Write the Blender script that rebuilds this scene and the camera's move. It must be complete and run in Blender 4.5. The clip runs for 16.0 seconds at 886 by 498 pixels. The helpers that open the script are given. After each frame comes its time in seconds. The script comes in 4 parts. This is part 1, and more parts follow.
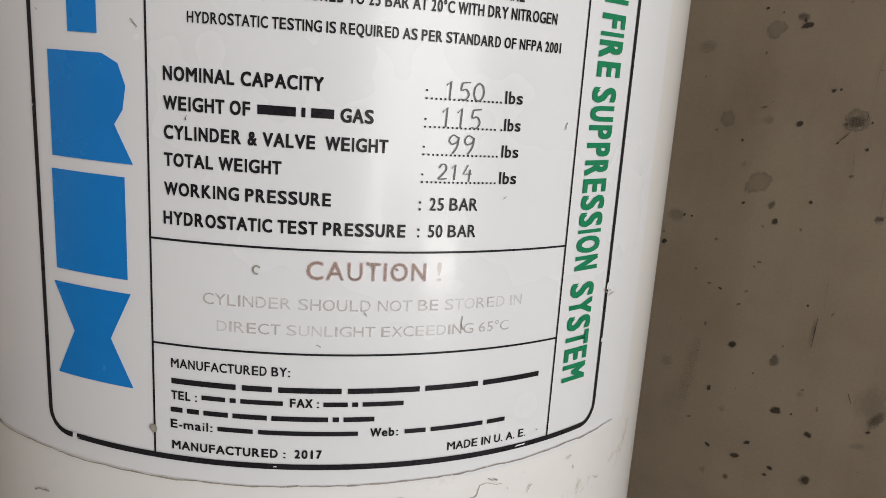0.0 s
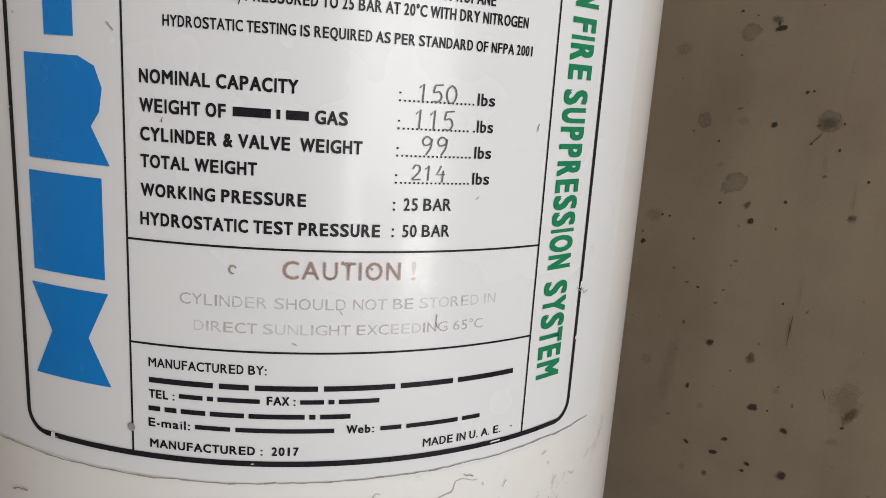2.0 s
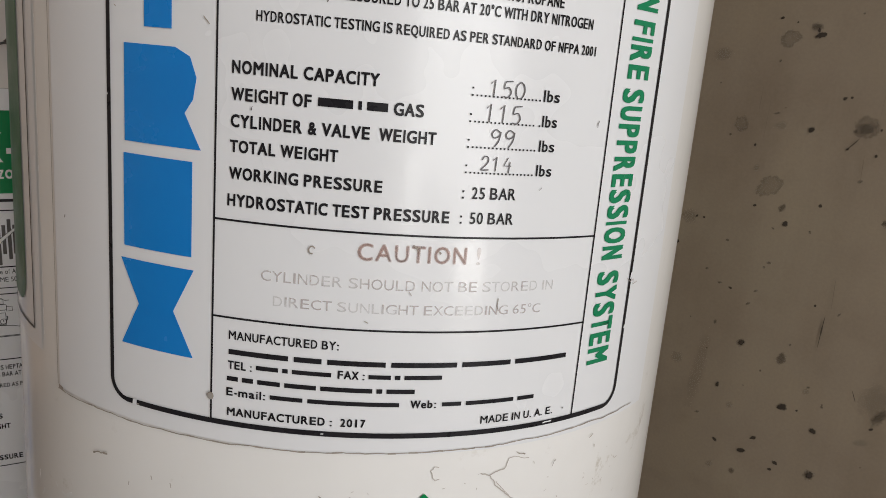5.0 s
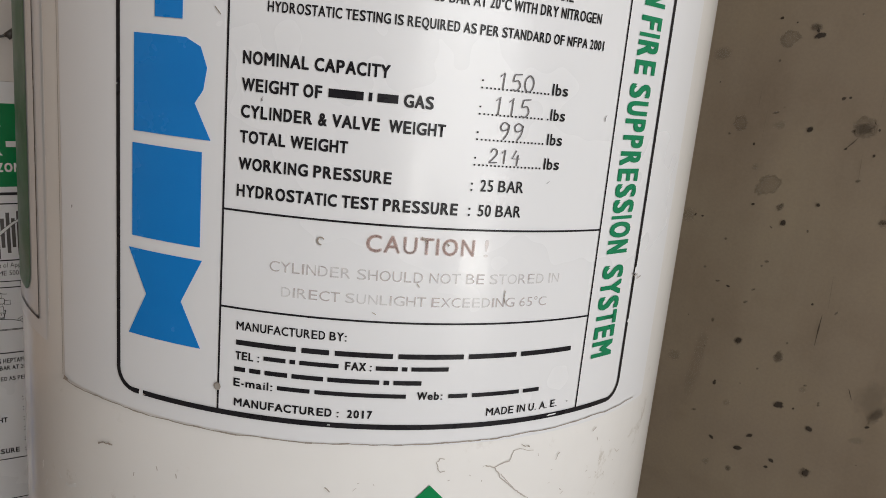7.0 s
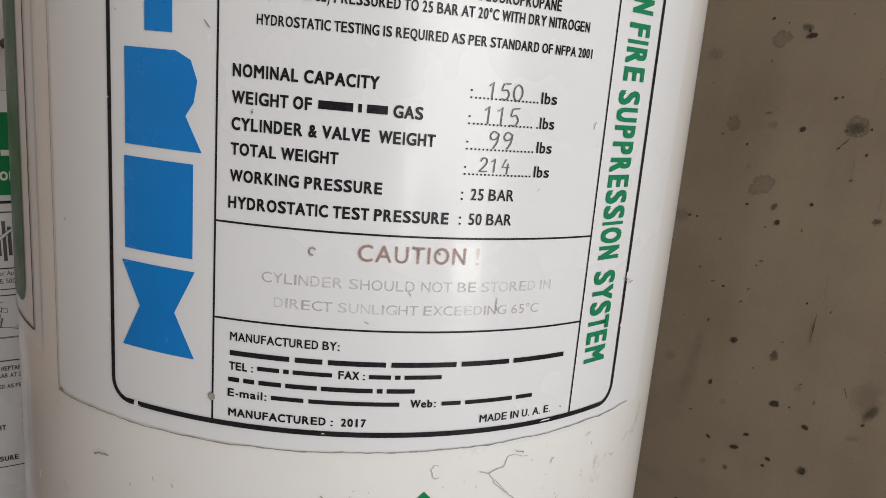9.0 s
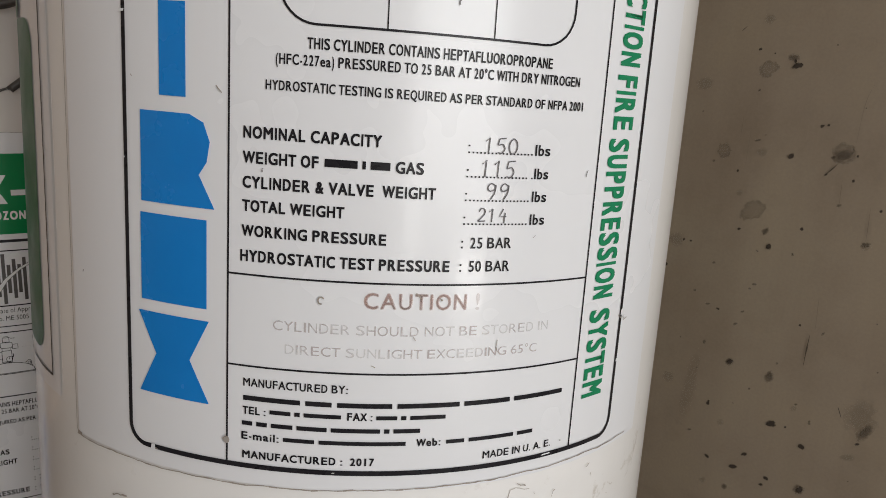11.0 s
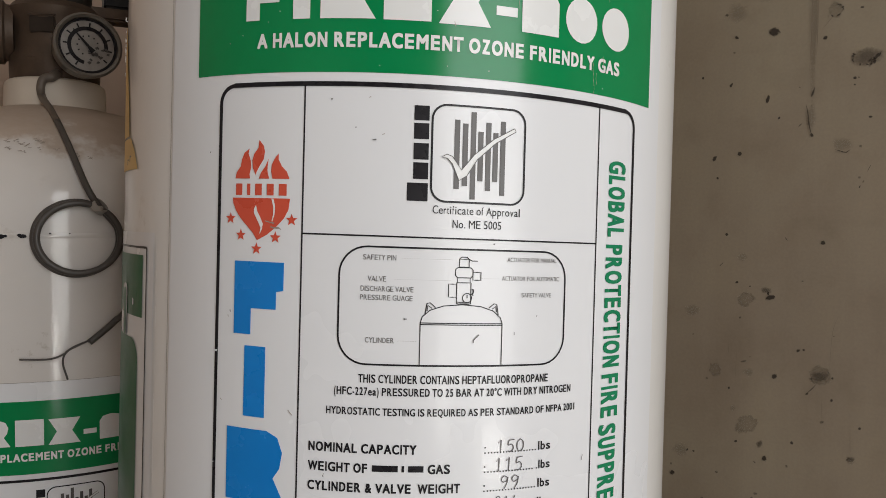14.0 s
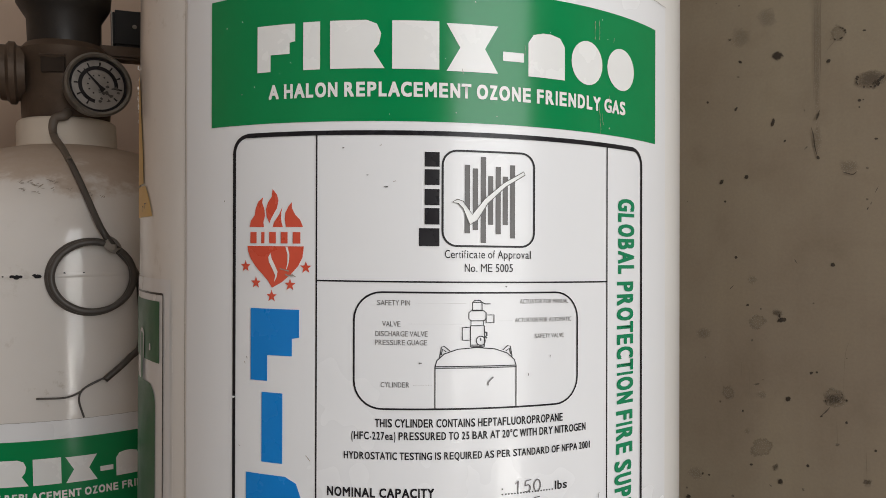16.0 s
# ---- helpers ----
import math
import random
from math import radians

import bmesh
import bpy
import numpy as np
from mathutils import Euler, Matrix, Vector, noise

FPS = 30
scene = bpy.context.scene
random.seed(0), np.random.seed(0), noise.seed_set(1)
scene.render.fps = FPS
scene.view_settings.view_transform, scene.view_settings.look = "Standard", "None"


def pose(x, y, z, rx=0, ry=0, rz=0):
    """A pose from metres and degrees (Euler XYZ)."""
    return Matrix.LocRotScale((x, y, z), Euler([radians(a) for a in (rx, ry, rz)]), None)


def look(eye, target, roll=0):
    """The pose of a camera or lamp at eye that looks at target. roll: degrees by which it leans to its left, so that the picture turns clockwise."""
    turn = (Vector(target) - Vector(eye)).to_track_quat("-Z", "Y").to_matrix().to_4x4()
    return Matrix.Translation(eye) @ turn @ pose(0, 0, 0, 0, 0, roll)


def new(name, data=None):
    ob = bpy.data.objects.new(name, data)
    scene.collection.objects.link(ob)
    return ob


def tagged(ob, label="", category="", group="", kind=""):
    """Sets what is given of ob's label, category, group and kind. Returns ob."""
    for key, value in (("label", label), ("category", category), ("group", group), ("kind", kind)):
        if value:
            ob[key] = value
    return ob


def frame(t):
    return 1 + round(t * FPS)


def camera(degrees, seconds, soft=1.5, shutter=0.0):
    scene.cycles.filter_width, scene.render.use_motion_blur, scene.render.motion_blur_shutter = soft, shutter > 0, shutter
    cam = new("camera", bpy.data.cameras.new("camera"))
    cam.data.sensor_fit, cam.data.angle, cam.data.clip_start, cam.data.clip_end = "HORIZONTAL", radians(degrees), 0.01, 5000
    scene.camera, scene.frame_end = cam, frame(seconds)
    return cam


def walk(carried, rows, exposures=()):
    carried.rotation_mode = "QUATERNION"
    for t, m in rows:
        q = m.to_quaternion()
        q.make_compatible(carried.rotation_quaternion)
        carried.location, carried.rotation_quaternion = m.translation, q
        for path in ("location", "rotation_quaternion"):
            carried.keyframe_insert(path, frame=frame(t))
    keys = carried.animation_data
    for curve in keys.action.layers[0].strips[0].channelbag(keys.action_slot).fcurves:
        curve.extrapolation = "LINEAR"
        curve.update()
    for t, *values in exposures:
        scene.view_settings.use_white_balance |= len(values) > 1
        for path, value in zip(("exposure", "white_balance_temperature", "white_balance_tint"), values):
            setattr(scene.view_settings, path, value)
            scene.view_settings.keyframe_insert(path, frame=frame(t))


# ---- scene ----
cam = camera(60.2, 16.0, soft=0.6)
ROWS = [
    (0.0, 0.1076, -0.3915, 0.5000, 77.01, -3.60, 7.51),
    (0.5, 0.1107, -0.3946, 0.4992, 76.86, -3.81, 7.17),
    (1.0, 0.1106, -0.3967, 0.5014, 77.00, -3.91, 7.05),
    (1.5, 0.1103, -0.3971, 0.5019, 77.22, -3.90, 6.75),
    (2.0, 0.1122, -0.3954, 0.5008, 77.14, -3.64, 6.49),
    (2.5, 0.1098, -0.3971, 0.5007, 76.87, -3.41, 6.58),
    (3.0, 0.1105, -0.4028, 0.5041, 77.25, -3.69, 6.58),
    (3.5, 0.1090, -0.4100, 0.5007, 77.53, -4.39, 7.45),
    (4.0, 0.1054, -0.4126, 0.5019, 77.82, -4.81, 8.06),
    (4.2, 0.1012, -0.4127, 0.5008, 77.56, -4.74, 8.38),
    (6.3, 0.0943, -0.4152, 0.4963, 76.71, -4.88, 7.28),
    (6.5, 0.0919, -0.4144, 0.4957, 76.51, -4.84, 7.38),
    (7.0, 0.0930, -0.4161, 0.4948, 77.21, -5.26, 7.58),
    (7.5, 0.0948, -0.4142, 0.4940, 77.22, -5.10, 7.65),
    (8.0, 0.0955, -0.4139, 0.4957, 77.10, -4.61, 7.42),
    (8.5, 0.0955, -0.4150, 0.4972, 77.09, -4.77, 7.40),
    (11.0, 0.0949, -0.4276, 0.5137, 78.14, -3.65, 7.07),
    (11.5, 0.0952, -0.4339, 0.5207, 78.86, -3.86, 7.21),
    (12.0, 0.0946, -0.4428, 0.5329, 80.34, -3.80, 7.41),
    (12.5, 0.0980, -0.4559, 0.5495, 82.83, -2.94, 7.58),
    (13.0, 0.0991, -0.4721, 0.5618, 85.10, -2.82, 8.03),
    (13.5, 0.0979, -0.4856, 0.5774, 87.62, -2.38, 8.18),
    (14.0, 0.1004, -0.4973, 0.5889, 89.11, -1.50, 8.35),
    (14.5, 0.0992, -0.5127, 0.6060, 91.49, -1.28, 9.22),
    (15.0, 0.0941, -0.5087, 0.5995, 90.60, -1.63, 9.36),
    (15.5, 0.0944, -0.5006, 0.5974, 90.33, -0.70, 9.60),
    (16.0, 0.0986, -0.5015, 0.6023, 90.16, -0.15, 8.90),
]
walk(cam, [(t, pose(x, y, z, rx, ry, rz)) for t, x, y, z, rx, ry, rz in ROWS],
     ((0.0, 0.0), (8.0, 0.0), (11.5, -0.03), (13.5, -0.06), (15.0, -0.05), (16.0, -0.02)))

# ---- light: daylight through the doorway at the end of the plant room ----
ROOM = pose(0, 0.3401, 0, 0, 0, -31.93)      # local x along the back wall, local -y into the room
world = bpy.data.worlds.new("sky")
scene.world = world
world.use_nodes = True
wn = world.node_tree
sky = wn.nodes.new("ShaderNodeTexSky")
sky.sky_type, sky.sun_disc, sky.sun_elevation, sky.sun_rotation = "NISHITA", False, radians(50), radians(200)
wn.links.new(sky.outputs[0], wn.nodes["Background"].inputs[0])
wn.nodes["Background"].inputs[1].default_value = 0.12


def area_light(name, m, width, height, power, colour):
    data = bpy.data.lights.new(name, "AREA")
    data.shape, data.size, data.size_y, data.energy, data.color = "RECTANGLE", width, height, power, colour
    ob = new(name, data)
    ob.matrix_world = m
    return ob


DOOR_P, DOOR_A, DOOR_B, DOOR_H = 1.75, -1.36, -0.42, 2.15
area_light("door_daylight", ROOM @ look((DOOR_P + 0.1, (DOOR_A + DOOR_B) / 2, 1.16), (0, (DOOR_A + DOOR_B) / 2, 1.16)), 0.92, 1.86, 25.2, (1.0, 0.985, 0.96))

# unseen low lamps added in the doorway; they stand in for sunlit ground
area_light("threshold_glint_lamp", ROOM @ look((DOOR_P + 0.08, -1.27, 0.15), (0, -0.3, 0.45)), 0.15, 0.27, 1.0, (1.0, 0.97, 0.91))
area_light("threshold_glint_lamp", ROOM @ look((DOOR_P + 0.08, -0.64, 0.03), (0, -0.4, 0.45)), 0.26, 0.18, 2.6, (1.0, 0.97, 0.91))

# ---- materials ----


def principled(name, colour=(0.8, 0.8, 0.8), rough=0.5, metal=0.0, coat=0.0):
    m = bpy.data.materials.new(name)
    m.use_nodes = True
    b = m.node_tree.nodes["Principled BSDF"]
    b.inputs["Base Color"].default_value = (*colour, 1)
    b.inputs["Roughness"].default_value = rough
    b.inputs["Metallic"].default_value = metal
    b.inputs["Coat Weight"].default_value = coat
    return m, m.node_tree, b


def noise_node(nt, scale, detail=4, rough=0.6, stretch=None):
    tc = nt.nodes.new("ShaderNodeTexCoord")
    n = nt.nodes.new("ShaderNodeTexNoise")
    n.inputs["Scale"].default_value, n.inputs["Detail"].default_value, n.inputs["Roughness"].default_value = scale, detail, rough
    if stretch:
        mp = nt.nodes.new("ShaderNodeMapping")
        mp.inputs["Scale"].default_value = stretch
        nt.links.new(tc.outputs["Object"], mp.inputs[0])
        nt.links.new(mp.outputs[0], n.inputs["Vector"])
    else:
        nt.links.new(tc.outputs["Object"], n.inputs["Vector"])
    return n


def ramp(nt, src, stops):
    r = nt.nodes.new("ShaderNodeValToRGB")
    e = r.color_ramp.elements
    while len(e) < len(stops):
        e.new(0.5)
    for i, (p, c) in enumerate(stops):
        e[i].position = p
        e[i].color = (*c, 1) if len(c) == 3 else c
    nt.links.new(src, r.inputs[0])
    return r


def mix(nt, fac, a, b, mode="MIX"):
    m = nt.nodes.new("ShaderNodeMix")
    m.data_type, m.blend_type = "RGBA", mode
    for sock, v in ((m.inputs[0], fac), (m.inputs[6], a), (m.inputs[7], b)):
        if isinstance(v, (int, float)):
            sock.default_value = v
        elif isinstance(v, tuple):
            sock.default_value = (*v, 1)
        else:
            nt.links.new(v, sock)
    return m.outputs[2]


def bump(nt, b, src, strength, dist=0.001):
    n = nt.nodes.new("ShaderNodeBump")
    n.inputs["Strength"].default_value, n.inputs["Distance"].default_value = strength, dist
    nt.links.new(src, n.inputs["Height"])
    nt.links.new(n.outputs[0], b.inputs["Normal"])


def varied(name, c1, c2, scale=30, rough=0.5, metal=0.0, coat=0.0, bumps=0.0, bscale=300, spread=0.12, stretch=None):
    m, nt, b = principled(name, c1, rough, metal, coat)
    n = noise_node(nt, scale, stretch=stretch)
    r = ramp(nt, n.outputs[0], [(0.22, c1), (0.78, c2)])
    nt.links.new(r.outputs[0], b.inputs["Base Color"])
    f = noise_node(nt, bscale, 3)
    rr = ramp(nt, n.outputs[0], [(0.2, (max(rough - spread, 0.03),) * 3), (0.8, (min(rough + spread, 1),) * 3)])
    nt.links.new(rr.outputs[0], b.inputs["Roughness"])
    if bumps:
        bump(nt, b, f.outputs[0], bumps)
    return m


def wall_paint():
    m, nt, b = principled("wall_paint", (0.3, 0.25, 0.2), 0.55)
    big = noise_node(nt, 3.2, 5)
    base = ramp(nt, big.outputs[0], [(0.3, (0.241, 0.188, 0.136)), (0.5, (0.262, 0.209, 0.148)), (0.72, (0.277, 0.231, 0.161))])
    streak = noise_node(nt, 26, 4, 0.6, (1, 1, 0.09))
    s = ramp(nt, streak.outputs[0], [(0.42, (0.84, 0.82, 0.8)), (0.6, (1, 1, 1))])
    c = mix(nt, 0.32, base.outputs[0], s.outputs[0], "MULTIPLY")
    cloud = noise_node(nt, 13, 5, 0.62)
    k = ramp(nt, cloud.outputs[0], [(0.34, (0.86, 0.83, 0.80)), (0.50, (1, 1, 1)), (0.68, (1.07, 1.06, 1.02))])
    c = mix(nt, 0.6, c, k.outputs[0], "MULTIPLY")
    blot = noise_node(nt, 24, 3, 0.5)
    d = ramp(nt, blot.outputs[0], [(0.30, (0.78, 0.75, 0.72)), (0.42, (1, 1, 1))])
    c = mix(nt, 0.35, c, d.outputs[0], "MULTIPLY")
    grain = noise_node(nt, 420, 3)
    g = ramp(nt, grain.outputs[0], [(0.3, (0.9, 0.9, 0.9)), (0.7, (1.06, 1.06, 1.06))])
    c = mix(nt, 0.5, c, g.outputs[0], "MULTIPLY")
    nt.links.new(c, b.inputs["Base Color"])
    bump(nt, b, grain.outputs[0], 0.12, 0.0006)
    return m


def stain(name, colour, low, high, strength, grain=160, core=1.0):
    """A stain with a ragged soft rim, as dried splashes have; core: how much of its strength is left inside the rim."""
    m, nt, b = principled(name, colour, 0.6)
    tc = nt.nodes.new("ShaderNodeTexCoord")
    gr = nt.nodes.new("ShaderNodeTexGradient")
    gr.gradient_type = "SPHERICAL"
    mp = nt.nodes.new("ShaderNodeMapping")
    mp.inputs["Location"].default_value, mp.inputs["Scale"].default_value = (-1, 0, -1), (2, 0, 2)
    nt.links.new(tc.outputs["Generated"], mp.inputs[0])
    nt.links.new(mp.outputs[0], gr.inputs[0])
    nz = noise_node(nt, grain, 4)
    place = nt.nodes.new("ShaderNodeNewGeometry")
    nt.links.new(place.outputs["Position"], nz.inputs["Vector"])
    add = nt.nodes.new("ShaderNodeMath")
    add.operation = "MULTIPLY_ADD"
    add.inputs[1].default_value, add.inputs[2].default_value = 1.1, -0.55
    nt.links.new(nz.outputs[0], add.inputs[0])
    s = nt.nodes.new("ShaderNodeMath")
    nt.links.new(gr.outputs[1], s.inputs[0])
    nt.links.new(add.outputs[0], s.inputs[1])
    r = ramp(nt, s.outputs[0], [(low, (0, 0, 0)), (high, (strength,) * 3), (min(high + 0.22, 1.0), (strength * core,) * 3)])
    nt.links.new(r.outputs[0], b.inputs["Alpha"])
    return m


def cylinder_paint():
    m, nt, b = principled("white_enamel", (0.8, 0.77, 0.72), 0.24, 0, 0.35)
    big = noise_node(nt, 9, 4)
    base = ramp(nt, big.outputs[0], [(0.35, (0.80, 0.782, 0.757)), (0.65, (0.845, 0.83, 0.81))])
    scuff = noise_node(nt, 42, 6, 0.72)
    zone = noise_node(nt, 7, 2)
    s = ramp(nt, scuff.outputs[0], [(0.60, (1, 1, 1)), (0.68, (0.72, 0.68, 0.62))])
    z = ramp(nt, zone.outputs[0], [(0.45, (0, 0, 0)), (0.6, (1, 1, 1))])
    both = mix(nt, z.outputs[0], (1.0, 1.0, 1.0), s.outputs[0])
    c = mix(nt, 0.8, base.outputs[0], both, "MULTIPLY")
    nt.links.new(c, b.inputs["Base Color"])
    peel = noise_node(nt, 130, 2)
    bump(nt, b, peel.outputs[0], 0.05, 0.0012)
    return m


def dusty_shaded_paint():
    """The same enamel, dust on its shoulder and shade put into its body colour."""
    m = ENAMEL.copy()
    m.name = "dusty_shaded_enamel"
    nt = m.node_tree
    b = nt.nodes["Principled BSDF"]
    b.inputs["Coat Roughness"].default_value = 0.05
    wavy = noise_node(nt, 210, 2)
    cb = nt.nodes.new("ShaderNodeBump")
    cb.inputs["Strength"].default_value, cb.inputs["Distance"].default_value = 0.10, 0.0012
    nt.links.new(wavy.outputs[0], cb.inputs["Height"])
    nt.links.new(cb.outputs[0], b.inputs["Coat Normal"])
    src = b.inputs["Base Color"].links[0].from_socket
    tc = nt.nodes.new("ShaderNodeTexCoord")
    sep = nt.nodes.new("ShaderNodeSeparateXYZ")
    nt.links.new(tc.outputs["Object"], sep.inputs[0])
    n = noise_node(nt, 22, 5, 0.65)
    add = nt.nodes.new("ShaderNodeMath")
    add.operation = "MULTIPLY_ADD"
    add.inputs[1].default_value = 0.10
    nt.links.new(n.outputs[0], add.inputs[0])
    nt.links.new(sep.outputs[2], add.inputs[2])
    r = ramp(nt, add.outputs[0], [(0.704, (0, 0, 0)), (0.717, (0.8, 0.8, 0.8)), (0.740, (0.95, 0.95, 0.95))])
    # even darkening of the whole body, shade put into the colour
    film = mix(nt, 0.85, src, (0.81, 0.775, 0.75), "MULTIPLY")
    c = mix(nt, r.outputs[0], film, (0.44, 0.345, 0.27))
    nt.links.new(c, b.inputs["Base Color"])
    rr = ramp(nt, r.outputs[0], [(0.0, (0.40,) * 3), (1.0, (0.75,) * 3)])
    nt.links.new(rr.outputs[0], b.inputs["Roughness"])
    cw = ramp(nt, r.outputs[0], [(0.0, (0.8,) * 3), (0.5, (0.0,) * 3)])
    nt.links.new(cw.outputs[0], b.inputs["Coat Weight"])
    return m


def faded_ink(name, ink, most):
    """Print that sunlight has bleached unevenly, so that the film shows through."""
    m, nt, b = principled(name, ink, 0.27)
    n = noise_node(nt, 75, 4)
    r = ramp(nt, n.outputs[0], [(0.36, (most,) * 3), (0.62, (most * 0.35,) * 3)])
    nt.links.new(r.outputs[0], b.inputs["Alpha"])
    return m


WALL = wall_paint()
CEILING = varied("ceiling_paint", (0.72, 0.70, 0.66), (0.77, 0.75, 0.71), 6, 0.8)
ROOMWALL = varied("room_paint", (0.52, 0.455, 0.395), (0.58, 0.51, 0.445), 5, 0.7, bumps=0.1)
ENDWALL = varied("end_wall_paint", (0.46, 0.335, 0.255), (0.52, 0.385, 0.295), 5, 0.7, bumps=0.1)
FLOOR = varied("concrete_floor", (0.22, 0.205, 0.185), (0.275, 0.258, 0.237), 9, 0.75, bumps=0.3, bscale=120)
GROUND = varied("yard_paving", (0.42, 0.39, 0.34), (0.5, 0.47, 0.42), 2, 0.85)
STAIN_DARK = stain("dark_splash", (0.036, 0.025, 0.017), 0.16, 0.46, 0.95, 520)
STAIN_MID = stain("brown_splash", (0.078, 0.056, 0.038), 0.06, 0.60, 0.52, 420)
STAIN_RING = stain("ringed_splash", (0.10, 0.075, 0.050), 0.08, 0.26, 0.30, 300, 0.5)
STAIN_RED = stain("rusty_smear", (0.17, 0.10, 0.07), 0.1, 0.6, 0.12)
STAIN_FAINT = stain("faint_splash", (0.135, 0.103, 0.074), 0.04, 0.62, 0.20, 300)
SCRAPE = varied("dark_scrape", (0.042, 0.031, 0.021), (0.085, 0.064, 0.044), 90, 0.6)
RUN = varied("dried_run", (0.16, 0.125, 0.088), (0.205, 0.162, 0.116), 60, 0.6)
ENAMEL = cylinder_paint()
DUSTY_SHADED = dusty_shaded_paint()
COLLAR = varied("dusty_cream_paint", (0.60, 0.525, 0.44), (0.69, 0.615, 0.525), 18, 0.5)
SHEET = varied("label_film", (0.765, 0.768, 0.785), (0.785, 0.788, 0.803), 7, 0.27, coat=0.15, spread=0.015)
SHEET.node_tree.nodes["Principled BSDF"].inputs["Coat Roughness"].default_value = 0.08
BLACK = varied("black_ink", (0.012, 0.011, 0.014), (0.02, 0.019, 0.022), 60, 0.3)
GREEN = varied("green_ink", (0.002, 0.205, 0.062), (0.003, 0.235, 0.072), 40, 0.17, spread=0.03)
GREEN_DARK = varied("dark_green_ink", (0.006, 0.10, 0.032), (0.010, 0.13, 0.045), 40, 0.38)
GREEN_DARK.node_tree.nodes["Principled BSDF"].inputs["Specular IOR Level"].default_value = 0.25
for ink, gloss in ((GREEN, 0.35), (BLACK, 0.22)):
    ink.node_tree.nodes["Principled BSDF"].inputs["Specular IOR Level"].default_value = gloss
GREEN_TEXT = varied("green_lettering_ink", (0.004, 0.20, 0.085), (0.006, 0.23, 0.10), 40, 0.3)
BLUE = varied("blue_ink", (0.004, 0.195, 0.60), (0.006, 0.225, 0.65), 40, 0.25, coat=0.1)
RED = varied("red_ink", (0.60, 0.075, 0.04), (0.66, 0.10, 0.055), 60, 0.3)
WHITE_INK = varied("white_ink", (0.76, 0.76, 0.75), (0.8, 0.8, 0.79), 40, 0.26)
GREY_INK = varied("grey_bar_ink", (0.05, 0.044, 0.042), (0.09, 0.08, 0.076), 80, 0.35)
PENCIL = varied("pen_ink", (0.05, 0.045, 0.05), (0.14, 0.13, 0.135), 300, 0.4)
FADED_RED = faded_ink("faded_red_ink", (0.60, 0.42, 0.38), 0.32)
FADED_GREY = faded_ink("faded_grey_ink", (0.50, 0.44, 0.43), 0.66)
GREY_SMALL = varied("small_grey_ink", (0.09, 0.085, 0.085), (0.2, 0.19, 0.19), 200, 0.35)
CHIP = varied("paint_chip", (0.22, 0.185, 0.155), (0.42, 0.37, 0.32), 200, 0.6)
CRACKED = varied("cracked_paint_edge", (0.38, 0.34, 0.30), (0.56, 0.515, 0.47), 200, 0.6)
YELLOW = varied("yellow_paper", (0.72, 0.46, 0.13), (0.80, 0.56, 0.22), 60, 0.5)
BRASS_DARK = varied("weathered_valve_bronze", (0.060, 0.041, 0.029), (0.115, 0.080, 0.057), 40, 0.5, 0.25, bumps=0.25, bscale=240)
# darker bronze, with the shade of a recess put into the colour
POCKET_SHADE = varied("bronze_recess_shade", (0.022, 0.015, 0.011), (0.045, 0.031, 0.022), 60, 0.7, bumps=0.2)
for soft_metal in (BRASS_DARK, POCKET_SHADE):
    soft_metal.node_tree.nodes["Principled BSDF"].inputs["Specular IOR Level"].default_value = 0.25
CAP_BLACK = varied("black_valve_cap", (0.010, 0.0078, 0.0065), (0.022, 0.0175, 0.015), 30, 0.5, bumps=0.15, bscale=260)
PLASTIC = varied("black_plastic", (0.008, 0.008, 0.009), (0.014, 0.014, 0.015), 60, 0.75)
STEEL = varied("dull_steel", (0.16, 0.145, 0.13), (0.27, 0.25, 0.225), 60, 0.42, 0.7)
DIAL = varied("dial_face", (0.23, 0.21, 0.19), (0.37, 0.34, 0.315), 90, 0.5)
RUBBER = varied("grey_cable_sheath", (0.060, 0.053, 0.048), (0.095, 0.084, 0.075), 40, 0.42)
DUSTY_CABLE = varied("dusty_cable_sheath", (0.105, 0.085, 0.068), (0.17, 0.138, 0.11), 40, 0.5)
TIE = varied("grey_tie", (0.3, 0.27, 0.24), (0.36, 0.33, 0.3), 60, 0.5)

# ---- mesh helpers ----
RAD = 0.17


def link(name, bm, material, parent=None, label="", smooth=False):
    me = bpy.data.meshes.new(name)
    bm.normal_update()
    bm.to_mesh(me)
    bm.free()
    if material:
        me.materials.append(material)
    me.shade_smooth()
    if not smooth:
        me.set_sharp_from_angle(angle=radians(34))
    ob = new(name, me)
    if parent:
        ob.parent = parent
    if label:
        ob["label"] = label
    return ob


part = link


def box(bm, lo, hi, bevel=0.0):
    r = bmesh.ops.create_cube(bm, size=1)
    bmesh.ops.transform(bm, verts=r["verts"], matrix=Matrix.Translation([(a + b) / 2 for a, b in zip(lo, hi)]) @ Matrix.Diagonal([b - a for a, b in zip(lo, hi)] + [1]))
    if bevel:
        edges = {e for v in r["verts"] for e in v.link_edges}
        bmesh.ops.bevel(bm, geom=list(edges), offset=bevel, segments=2, affect="EDGES")


